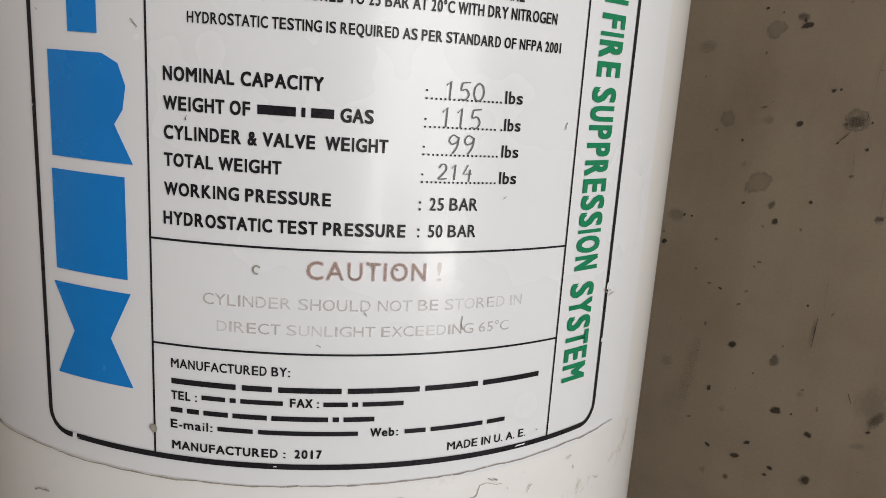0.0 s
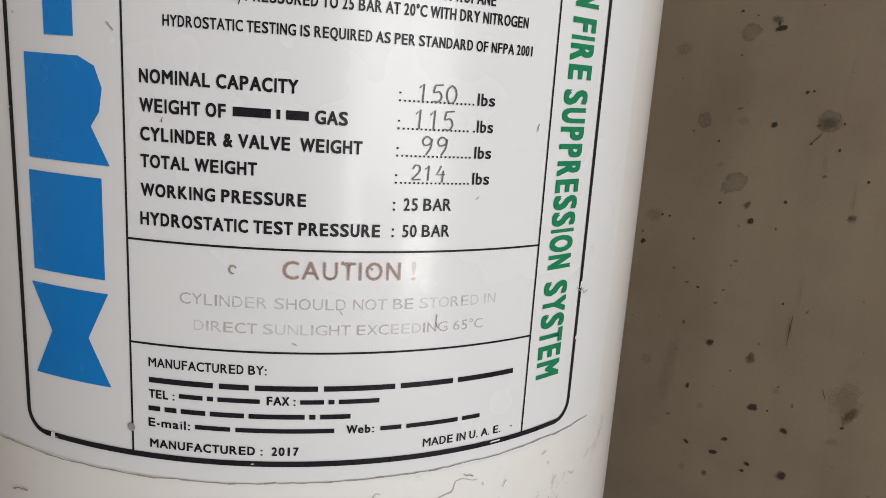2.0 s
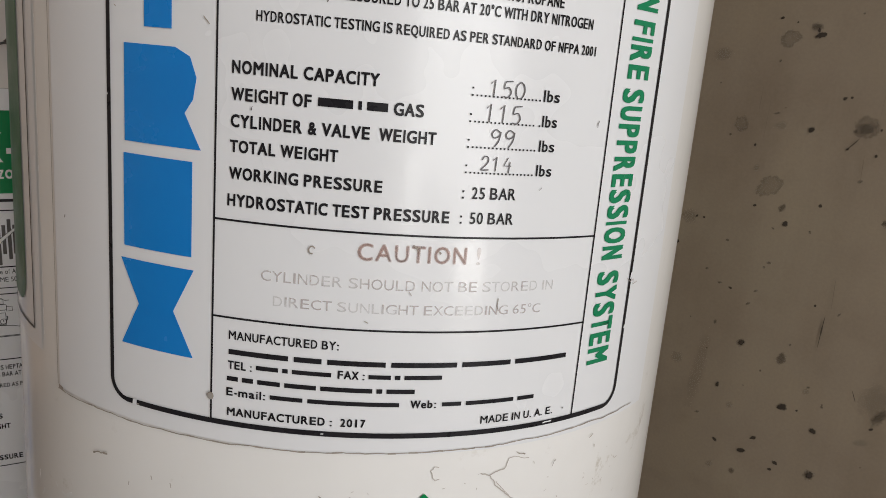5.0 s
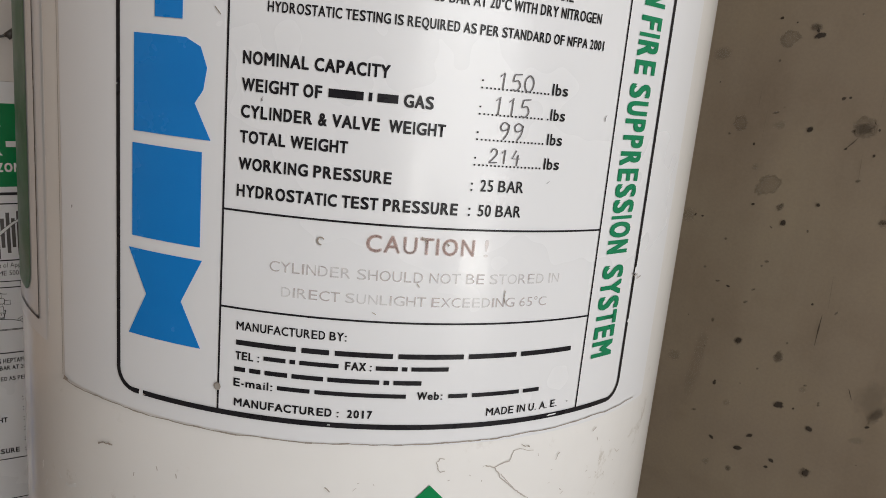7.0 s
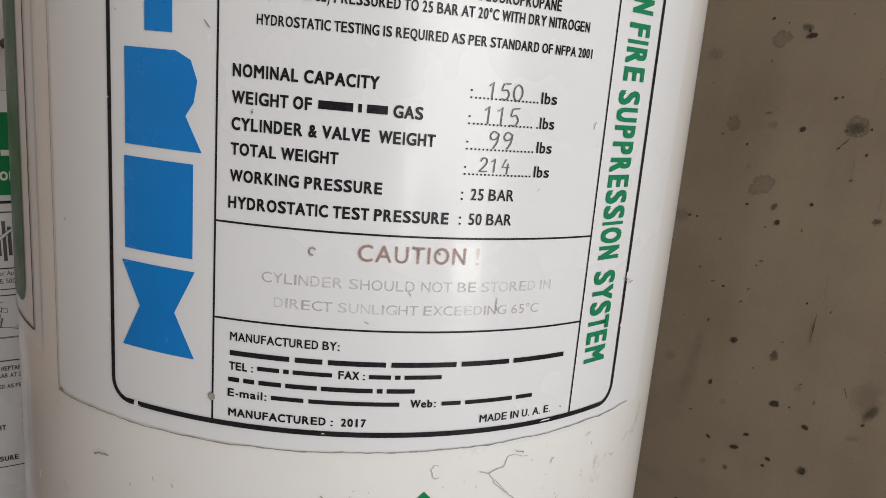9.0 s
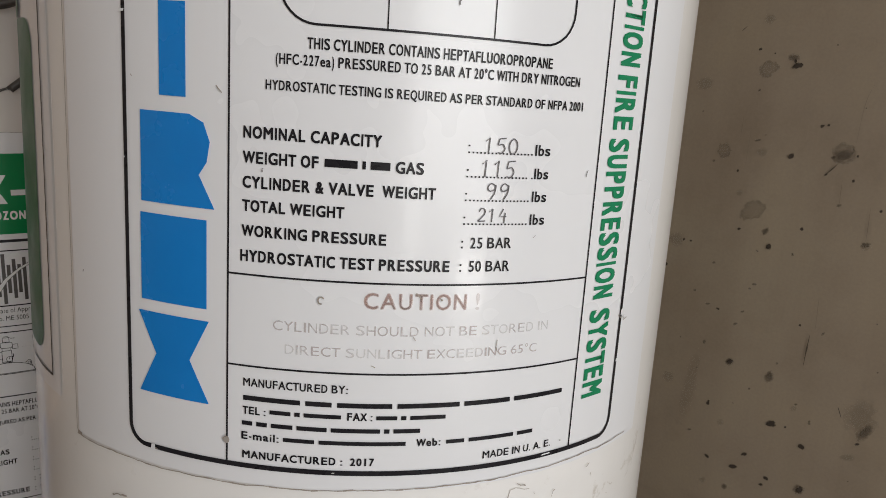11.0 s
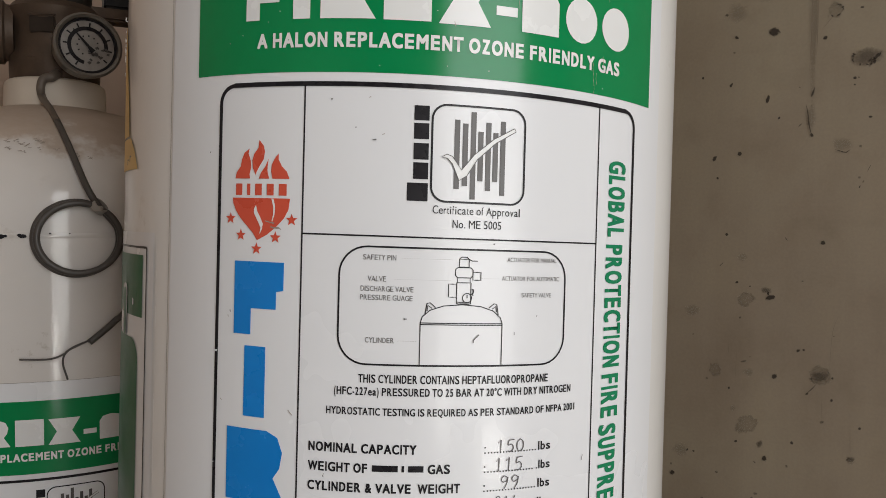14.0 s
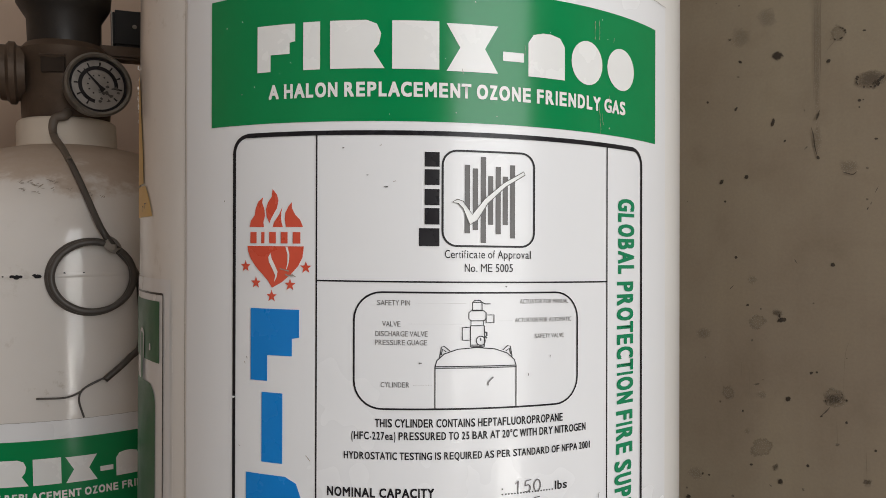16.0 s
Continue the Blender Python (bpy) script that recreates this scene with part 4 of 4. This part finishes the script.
lathe(bm, [(0, 0), (0.027, 0), (0.0275, 0.007), (0.031, 0.009), (0.031, 0.014), (0.0275, 0.017), (0.0275, 0.022), (0.024, 0.024), (0.029, 0.028), (0.0305, 0.036), (0.0305, 0.10), (0.024, 0.104), (0, 0.104)], 40, spout)
part("outlet", bm, BRASS_DARK, valve, "dark pipe outlet with a ring")
for name, lo, hi, mat, tag_text in (("bracket", (0.0, -0.012, 0.8015), (0.085, 0.012, 0.8150), BRASS_DARK, "brown metal bracket arm"),
                                    ("switch_block", (0.0455, -0.008, 0.8158), (0.085, 0.016, 0.8540), PLASTIC, "black plastic switch block on an arm"),
                                    ("block_edge", (0.0442, -0.0070, 0.8155), (0.0452, 0.012, 0.8530), TIE, "thin pale edge strip")):
    bm = bmesh.new()
    box(bm, lo, hi, 0.0004 if name == "block_edge" else 0.0025)
    part(name, bm, mat, valve, tag_text).matrix_basis = ACROSS
bm = bmesh.new()
lathe(bm, [(0.0, 0), (0.0022, 0), (0.0022, 0.0012), (0.0012, 0.0014), (0.0, 0.0008)], 16, ACROSS @ Matrix.Translation((0.0665, -0.008, 0.837)) @ Matrix.Rotation(radians(90), 4, "X"))
part("screw", bm, STEEL, valve)
GA = radians(46)
face = Vector((math.sin(GA), -math.cos(GA), 0.0))
gm = Matrix.Translation(local(0.0278, 0.072, 0.7557)) @ face.to_track_quat("Z", "Y").to_matrix().to_4x4()
bm = bmesh.new()
lathe(bm, [(0, -0.022), (0.024, -0.022), (0.0285, -0.016), (0.0285, -0.002), (0.0305, 0.0), (0.0305, 0.004), (0.0285, 0.0055), (0.0262, 0.004), (0.0258, -0.001), (0, -0.001)], 56, gm)
lathe(bm, [(0, -0.060), (0.008, -0.060), (0.008, -0.020), (0, -0.020)], 20, gm)
gauge = part("pressure_gauge", bm, STEEL, rear, "round pressure gauge with a worn steel rim")
bm = bmesh.new()
lathe(bm, [(0.0256, 0.0), (0.0240, 0.0004), (0, 0.0004)], 48, gm)
part("dial", bm, DIAL, gauge, "smudged pale dial face")


def on_dial(bm, r0, r1, a0, a1, z, n=24):
    prev = None
    for i in range(n + 1):
        a = radians(a0 + (a1 - a0) * i / n)
        cur = [bm.verts.new(gm @ Vector((r * math.cos(a), r * math.sin(a), z))) for r in (r0, r1)]
        if prev:
            bm.faces.new((prev[0], prev[1], cur[1], cur[0]))
        prev = cur


# black ring paints the shade in the groove inside the rim
bm = bmesh.new()
on_dial(bm, 0.0236, 0.0259, 0, 360, 0.0008, 48)
part("groove_shade", bm, BLACK, gauge)
bm = bmesh.new()
on_dial(bm, 0.0146, 0.0180, -12, 258, 0.0012)
part("dial_band", bm, BLACK, gauge)
bm = bmesh.new()
for k in range(10):
    a = -40 + 280 * k / 9
    on_dial(bm, 0.0180, 0.0218, a - 2.0, a + 2.0, 0.0012, 1)
    on_dial(bm, 0.0085, 0.0100, a - 4, a + 4, 0.0012, 1)
part("dial_marks", bm, BLACK, gauge)
bm = bmesh.new()
for r0, r1, w in ((0.0, 0.019, 0.0013), (-0.007, 0.0, 0.0026)):
    a = radians(132)
    d, s = Vector((math.cos(a), math.sin(a), 0)), Vector((-math.sin(a), math.cos(a), 0))
    vs = [bm.verts.new(gm @ (d * r + s * k + Vector((0, 0, 0.0018)))) for r, k in ((r0, -w), (r0, w), (r1, w * 0.4), (r1, -w * 0.4))]
    bm.faces.new(vs)
part("needle", bm, BLACK, gauge)
bm = bmesh.new()
for k in range(22):
    a, r = rng.uniform(-1.5, -0.1), rng.uniform(0.003, 0.020)
    c = Vector((r * math.cos(a), r * math.sin(a), 0.0015))
    q = [c + Vector((rng.uniform(0.0004, 0.0026) * math.cos(j), rng.uniform(0.0004, 0.0020) * math.sin(j), 0)) for j in (0, 0.9, 1.8, 2.7, 3.6, 4.5, 5.4)]
    bm.faces.new([bm.verts.new(gm @ p) for p in q])
part("dial_smudge", bm, GREY_INK, gauge, "dark smudges on the dial")
bm = bmesh.new()
lathe(bm, [(RAD - 0.0004, 0.5742), (RAD + 0.0003, 0.5757), (RAD + 0.0003, 0.5787), (RAD - 0.0004, 0.5802)], 256)
part("weld_bead", bm, DUSTY_SHADED, rear, "painted weld seam", smooth=True)


def on_rear(u, z, off):
    a = u / RAD
    return Vector(((RAD + off) * math.sin(a), -(RAD + off) * math.cos(a), z))


bm = bmesh.new()
for u, z, s in ((0.0532, 0.5775, 0.0007), (0.0602, 0.5774, 0.0018), (0.0635, 0.5766, 0.0024), (0.0668, 0.5772, 0.0014), (0.0765, 0.5780, 0.0014), (0.0788, 0.5768, 0.0022), (0.0985, 0.579, 0.0009), (0.113, 0.579, 0.0007)):
    q = [on_rear(u + s * rng.uniform(0.7, 1.5) * math.cos(j), z + s * rng.uniform(0.5, 1.0) * math.sin(j), 0.0014) for j in (0, 0.8, 1.6, 2.4, 3.2, 4.0, 4.8, 5.6)]
    bm.faces.new([bm.verts.new(p) for p in q])
part("paint_loss", bm, BLACK, rear, "dark chips along the weld seam")

for u, z, n, s in ((0.0562, 0.6563, 4, 0.0016), (0.0595, 0.6499, 5, 0.0014), (0.0738, 0.6539, 5, 0.0018), (0.0715, 0.6470, 5, 0.0016), (0.0912, 0.6554, 4, 0.0013), (0.1308, 0.6441, 4, 0.0014), (0.088, 0.650, 3, 0.001), (0.0650, 0.6560, 6, 0.0020), (0.0830, 0.6585, 5, 0.0016), (0.1010, 0.6500, 4, 0.0016), (0.1180, 0.6455, 5, 0.0016)):
    bm = bmesh.new()
    for k in range(n):
        a, w = rng.uniform(-0.3, 0.9), rng.uniform(0.0003, 0.0008)
        d = Vector((math.cos(a), math.sin(a))) * s * rng.uniform(0.8, 2.2)
        q = [(u, z), (u + d.x, z + d.y), (u + d.x - w, z + d.y + w), (u - w, z + w)]
        vs = []
        for x, y in q:
            r = RAD * math.sqrt(max(0.0, 1 - ((y - 0.593) / 0.113) ** 2)) if y > 0.593 else RAD
            vs.append(bm.verts.new(((r + 0.0006) * math.sin(x / RAD), -(r + 0.0006) * math.cos(x / RAD), y + 0.0003)))
        bm.faces.new(vs)
        u, z = u + d.x * 0.6, z + rng.uniform(-0.002, 0.001)
    part("shoulder_scratch", bm, CHIP, rear, "dark scratch on the dusty shoulder")

# cable: down from the neck, a tied coil, then a bared end
cable = tagged(new("sensor_cable"), "grey sheathed cable coiled and tied, with bared wire ends", "cable")
cable.matrix_basis = LEANING
down = [Vector(p) for p in ((0.0150, -0.0200, 0.7330), (0.0250, -0.0340, 0.7325), (0.0264, -0.0425, 0.7279), (0.0197, -0.046, 0.7253), (0.0175, -0.0473, 0.7168), (0.0188, -0.0464, 0.7074), (0.0412, -0.068, 0.6942), (0.0681, -0.0953, 0.6773), (0.0865, -0.1108, 0.6602), (0.1003, -0.12, 0.6429))]
down += [on_rear(u, z, 0.006) for u, z in ((0.1257, 0.6169), (0.1346, 0.6014), (0.146, 0.5876), (0.1541, 0.5725), (0.1561, 0.5526), (0.1566, 0.5327), (0.1542, 0.5131), (0.1462, 0.505), (0.1393, 0.4988), (0.1261, 0.4881))]
bm = bmesh.new()
tube(bm, smooth_path(down[:8]), 0.0050, 12, 0.0029)
part("upper_lead", bm, DUSTY_CABLE, cable, "dust-coated top end of the cable", smooth=True)
bm = bmesh.new()
tube(bm, smooth_path(down)[-(len(smooth_path(down[7:]))):], 0.0028, 12)
part("sheath", bm, RUBBER, cable, smooth=True)
bm = bmesh.new()
turns = []
for i in range(161):
    a = 2 * math.pi * 2.0 * i / 160 + 0.9
    k = 1.0 - 0.075 * i / 160
    turns.append(on_rear(0.1176 + 0.0030 * i / 160 + 0.0318 * k * math.cos(a), 0.5749 + 0.0304 * k * math.sin(a), 0.0035 + 0.0060 * i / 160))
tube(bm, turns, 0.0027, 12)
part("coil", bm, RUBBER, cable, "coiled turns of grey cable", smooth=True)
bm = bmesh.new()
lathe(bm, [(0.0062, -0.003), (0.0072, -0.003), (0.0072, 0.003), (0.0062, 0.003)], 20, Matrix.Translation(on_rear(0.1343, 0.6014, 0.0055)) @ Matrix.Rotation(0.9, 4, "Y"))
box(bm, on_rear(0.1323, 0.5994, 0.012) - Vector((0.004, 0.002, 0.002)), on_rear(0.1323, 0.5994, 0.012) + Vector((0.004, 0.002, 0.0025)), 0.0006)
part("cable_tie", bm, TIE, cable, "pale plastic tie")
for pts in ([on_rear(u, z, 0.003) for u, z in ((0.1261, 0.4881), (0.1248, 0.4888), (0.1114, 0.4828), (0.1071, 0.4794), (0.0966, 0.4761), (0.0757, 0.4771))],
            [on_rear(u, z, 0.003) for u, z in ((0.1261, 0.4881), (0.1248, 0.4888), (0.1114, 0.4828), (0.1067, 0.4737), (0.1101, 0.4582))]):
    bm = bmesh.new()
    tube(bm, smooth_path(pts), 0.0008, 8)
    part("bare_wire", bm, RUBBER, cable, "thin dark wire end", smooth=True)

# ---- dried splashes on the wall ----


depth = 0.0004


def splash(p, z, long, wide, angle, material):
    """A ragged flat stain of dried liquid; half length and half width in metres."""
    global depth
    depth += 0.000002
    bm = bmesh.new()
    n = 30
    lobes = [(k, rng.uniform(0.04, 0.13), rng.uniform(0, 6.3)) for k in (2, 3, 4, 6, 9)]
    ring = []
    for i in range(n):
        a = 2 * math.pi * i / n
        k = 1.22 * (1 + sum(s * math.sin(m * a + f) for m, s, f in lobes))
        ring.append(bm.verts.new((long * k * math.cos(a), 0, wide * k * math.sin(a))))
    bm.faces.new(ring)
    ob = part("splash", bm, material, back)
    ob.matrix_basis = Matrix.Translation((p, -depth, z)) @ Matrix.Rotation(radians(-angle), 4, "Y")


# place along the wall, height, half length and half width in millimetres, lean in degrees
DARK_HIGH = [(0.2931, 0.7652, 1.8, 1.1, -46), (0.3237, 0.7655, 3.9, 3.4, 0), (0.3631, 0.7545, 1.8, 1.4, 49), (0.3885, 0.7746, 1.3, 0.7, -15), (0.4002, 0.7355, 3.8, 1.1, 45), (0.385, 0.7206, 1.2, 1.1, -32), (0.3878, 0.7207, 0.6, 0.5, -27), (0.385, 0.7153, 0.7, 0.6, -28), (0.265, 0.7338, 1.1, 0.9, -43), (0.2898, 0.7249, 1.9, 1.1, 60), (0.3202, 0.7104, 3.4, 1.4, 77), (0.3297, 0.694, 1.1, 0.7, 45), (0.3552, 0.678, 1.4, 1.2, -69), (0.3967, 0.6895, 1.5, 0.8, -8), (0.391, 0.6363, 0.9, 0.5, 66), (0.2776, 0.6633, 2.5, 1.3, 62), (0.2989, 0.666, 1.8, 1.7, -31), (0.2806, 0.646, 1.0, 1.0, -45)]
DARK_LOW = [(0.261, 0.4065, 1.2, 0.8, 56), (0.2666, 0.4066, 1.2, 0.8, -3), (0.2481, 0.3833, 2.2, 1.7, 33), (0.2957, 0.3562, 1.4, 0.9, -6), (0.3574, 0.3576, 0.9, 0.8, 54), (0.3111, 0.3156, 2.3, 1.7, 54), (0.2986, 0.2773, 2.4, 1.3, 78), (0.3486, 0.2752, 4.1, 2.4, 19), (0.359, 0.2761, 1.0, 0.8, 57), (0.3723, 0.2644, 2.8, 1.7, -14), (0.3037, 0.2316, 2.5, 1.2, -31), (0.3322, 0.2438, 2.4, 1.3, 33), (0.3253, 0.2301, 3.0, 1.8, 11), (0.3508, 0.23, 2.0, 1.4, -9), (0.3482, 0.2232, 1.7, 1.2, 23), (0.3763, 0.2301, 2.8, 1.9, 74), (0.4086, 0.2796, 1.5, 1.0, 28), (0.2864, 0.1678, 1.4, 0.9, 39)]
DARK_MID = [(0.2899, 0.5975, 1.2, 1.1, 2), (0.3662, 0.5922, 1.8, 1.6, 4), (0.2996, 0.5572, 1.2, 1.0, 8), (0.3108, 0.5544, 0.7, 0.6, 13), (0.3276, 0.5459, 3.4, 2.0, 14), (0.3258, 0.5491, 1.4, 0.9, -63), (0.3503, 0.5048, 1.6, 1.1, 33), (0.3546, 0.5057, 1.0, 0.8, 30), (0.3326, 0.4816, 2.3, 1.7, 38), (0.358, 0.4708, 1.2, 0.8, 44), (0.3765, 0.4859, 0.9, 0.8, 66), (0.3761, 0.4685, 1.3, 0.8, 71), (0.2959, 0.4667, 1.2, 0.8, 81), (0.3966, 0.4499, 1.3, 0.8, 85), (0.3031, 0.4222, 1.2, 0.9, 25), (0.3479, 0.4296, 1.4, 1.1, 30), (0.3265, 0.4125, 2.4, 1.9, 40)]
FAINT_HIGH = [(0.2925, 0.7862, 9.0, 7.0, -28), (0.3151, 0.7987, 7.5, 6.1, -44), (0.3548, 0.6917, 10.0, 3.0, 89), (0.3779, 0.67, 6.4, 4.4, -8)]
FAINT_LOW = [(0.2551, 0.4057, 6.0, 5.4, 14), (0.2627, 0.2889, 5.0, 4.1, 37), (0.3626, 0.2923, 2.5, 2.1, 43), (0.3103, 0.2638, 3.0, 2.5, 64), (0.3025, 0.2096, 3.0, 2.2, 42), (0.4074, 0.2999, 12.1, 9.3, 68), (0.4042, 0.2675, 5.2, 2.1, 23)]
FAINT_MID = [(0.3033, 0.5789, 3.7, 3.4, 7), (0.2613, 0.5304, 7.1, 4.0, 6), (0.3114, 0.4826, 4.2, 2.8, 13), (0.2997, 0.4504, 2.6, 2.2, 51), (0.3908, 0.4236, 3.0, 2.3, 10)]
BROWN_HIGH = [(0.2843, 0.7857, 1.5, 1.2, -27), (0.3924, 0.7362, 9.8, 6.3, 6), (0.3963, 0.7313, 3.6, 1.7, 64), (0.345, 0.7174, 0.8, 0.7, -61), (0.3463, 0.6869, 1.7, 0.6, 45), (0.3906, 0.6674, 1.0, 0.9, -41), (0.3906, 0.6433, 0.9, 0.8, -57), (0.3933, 0.6401, 1.1, 0.6, 74), (0.292, 0.8135, 1.0, 0.7, -27), (0.2916, 0.7524, 1.2, 0.7, -13)]
BROWN_LOW = [(0.2465, 0.3911, 1.0, 0.8, 31), (0.3445, 0.4092, 0.9, 0.7, 26), (0.2875, 0.3923, 1.3, 0.9, 13), (0.3189, 0.4075, 1.3, 0.6, -37), (0.2755, 0.3671, 1.1, 0.9, 20), (0.2869, 0.3582, 1.5, 0.9, 15), (0.3205, 0.3814, 1.6, 0.9, 13), (0.3175, 0.3773, 0.9, 0.9, 33), (0.3148, 0.358, 1.7, 0.9, 36), (0.3107, 0.3471, 1.8, 0.9, 36), (0.3739, 0.355, 1.5, 0.7, 62), (0.2888, 0.3267, 1.7, 1.1, 86), (0.3107, 0.3155, 3.7, 2.5, 53), (0.3458, 0.3242, 0.9, 0.8, 75), (0.3418, 0.3119, 4.9, 2.8, 80), (0.3287, 0.2982, 1.0, 0.8, 49), (0.3635, 0.2962, 1.4, 0.8, 23), (0.375, 0.2844, 1.1, 1.0, 50), (0.2863, 0.2491, 2.1, 0.9, 22)]
BROWN_LOW_MORE = [(0.3208, 0.211, 2.7, 2.1, 55), (0.3756, 0.2298, 4.2, 3.3, 46), (0.4118, 0.2895, 8.1, 3.2, 61)]
BROWN_MID = [(0.352, 0.561, 0.8, 0.7, 23), (0.324, 0.5518, 3.6, 2.6, -11), (0.3034, 0.5276, 1.0, 0.9, 54), (0.2765, 0.4719, 1.1, 1.0, 29), (0.3076, 0.4908, 2.4, 0.8, 17), (0.3670, 0.4856, 5.6, 4.2, 17), (0.3605, 0.4833, 1.3, 0.9, 15), (0.3696, 0.4501, 1.7, 1.0, 16), (0.3228, 0.4235, 3.0, 2.1, 59), (0.3908, 0.4249, 2.8, 1.9, 21), (0.3443, 0.4101, 0.8, 0.5, 11)]
RINGED_HIGH = [(0.3697, 0.7754, 6.0, 4.7, -30)]
RINGED_MID = [(0.3076, 0.5432, 5.6, 5.2, 25), (0.2838, 0.4807, 5.2, 4.6, 48), (0.3679, 0.4861, 7.9, 6.1, 19), (0.3114, 0.438, 8.2, 6.7, 34)]
for spots, material in ((FAINT_HIGH + FAINT_MID + FAINT_LOW, STAIN_FAINT), (RINGED_HIGH + RINGED_MID, STAIN_RING), (BROWN_HIGH + BROWN_MID + BROWN_LOW + BROWN_LOW_MORE, STAIN_MID), (DARK_HIGH + DARK_MID + DARK_LOW, STAIN_DARK)):
    for p, z, long, wide, angle in spots:
        splash(p, z, long / 1000, wide / 1000, angle, material)
splash(0.2812, 0.2860, 0.030, 0.0055, 84, STAIN_RED)
splash(0.3545, 0.775, 0.050, 0.0026, 90, STAIN_FAINT)
for k in range(9):                       # crumbs along the rim of the ringed splash
    a = rng.uniform(-2.2, 1.3)
    splash(0.3697 + 0.0056 * math.cos(a), 0.7754 + 0.0045 * math.sin(a), rng.uniform(0.0005, 0.0011), 0.0005, rng.uniform(0, 180), STAIN_DARK)
for k in range(14):                      # and of the broad brown one
    a = rng.uniform(2.6, 5.6)
    splash(0.3924 + 0.0095 * math.cos(a), 0.7362 + 0.0062 * math.sin(a), rng.uniform(0.0005, 0.0013), 0.0005, rng.uniform(0, 180), STAIN_DARK)
for i in range(26):
    splash(rng.uniform(0.2, 0.47), rng.uniform(0.16, 0.86), rng.uniform(0.0005, 0.0009), rng.uniform(0.0004, 0.0007), rng.uniform(0, 180), STAIN_MID)

# thin runs and scrapes on the wall
for width, pts in (
    (0.0024, ((0.3565, 0.7165), (0.3552, 0.7120), (0.3539, 0.7086))),
    (0.0016, ((0.3501, 0.7035), (0.3518, 0.6965), (0.3531, 0.6863), (0.3552, 0.678))),
    (0.0013, ((0.3726, 0.6659), (0.3767, 0.6643), (0.3807, 0.6632), (0.3839, 0.6656))),
    (0.0009, ((0.3983, 0.6529), (0.396, 0.6478))),
    (0.0010, ((0.2847, 0.5701), (0.2881, 0.5736))),
    (0.0009, ((0.3373, 0.5965), (0.3399, 0.5928))),
    (0.0012, ((0.3646, 0.4794), (0.3617, 0.4754), (0.358, 0.4713))),
    (0.0006, ((0.3672, 0.3815), (0.3683, 0.3565))),
    (0.0014, ((0.3653, 0.3523), (0.3647, 0.3405), (0.3643, 0.3274))),
    (0.0012, ((0.3921, 0.3034), (0.3954, 0.2958))),
    (0.0007, ((0.3517, 0.8252), (0.3526, 0.7648), (0.3518, 0.7239))),
    (0.0007, ((0.3568, 0.8241), (0.3572, 0.7595), (0.3564, 0.7369))),
    (0.0006, ((0.39, 0.4522), (0.3908, 0.4262))),
    (0.0007, ((0.3692, 0.4688), (0.37, 0.4489))),
    (0.0006, ((0.2949, 0.5086), (0.2944, 0.4917))),
    (0.0007, ((0.3684, 0.7711), (0.361, 0.7625))),
    (0.0004, ((0.3795, 0.536), (0.3754, 0.521), (0.3739, 0.4871))),
    (0.0004, ((0.3018, 0.5029), (0.301, 0.4709))),
):
    bm = bmesh.new()
    line_pts = smooth_path([(p, 0, z) for p, z in pts], 6)
    n = len(line_pts)
    sides = []
    for i, q in enumerate(line_pts):          # thin at both ends, ragged between
        d = line_pts[min(i + 1, n - 1)] - line_pts[max(i - 1, 0)]
        half = width * 0.38 * math.sin(math.pi * (i + 0.35) / (n - 0.3)) * rng.uniform(0.55, 1.1)
        side_way = Vector((-d.z, 0, d.x)).normalized() * half
        sides.append((bm.verts.new(q - side_way), bm.verts.new(q + side_way)))
    for (a0, b0), (a1, b1) in zip(sides, sides[1:]):
        bm.faces.new((a0, a1, b1, b0))
    ob = part("scrape", bm, SCRAPE if width > 0.00075 else RUN, back)
    ob.matrix_basis = Matrix.Translation((0, -0.0009, 0))
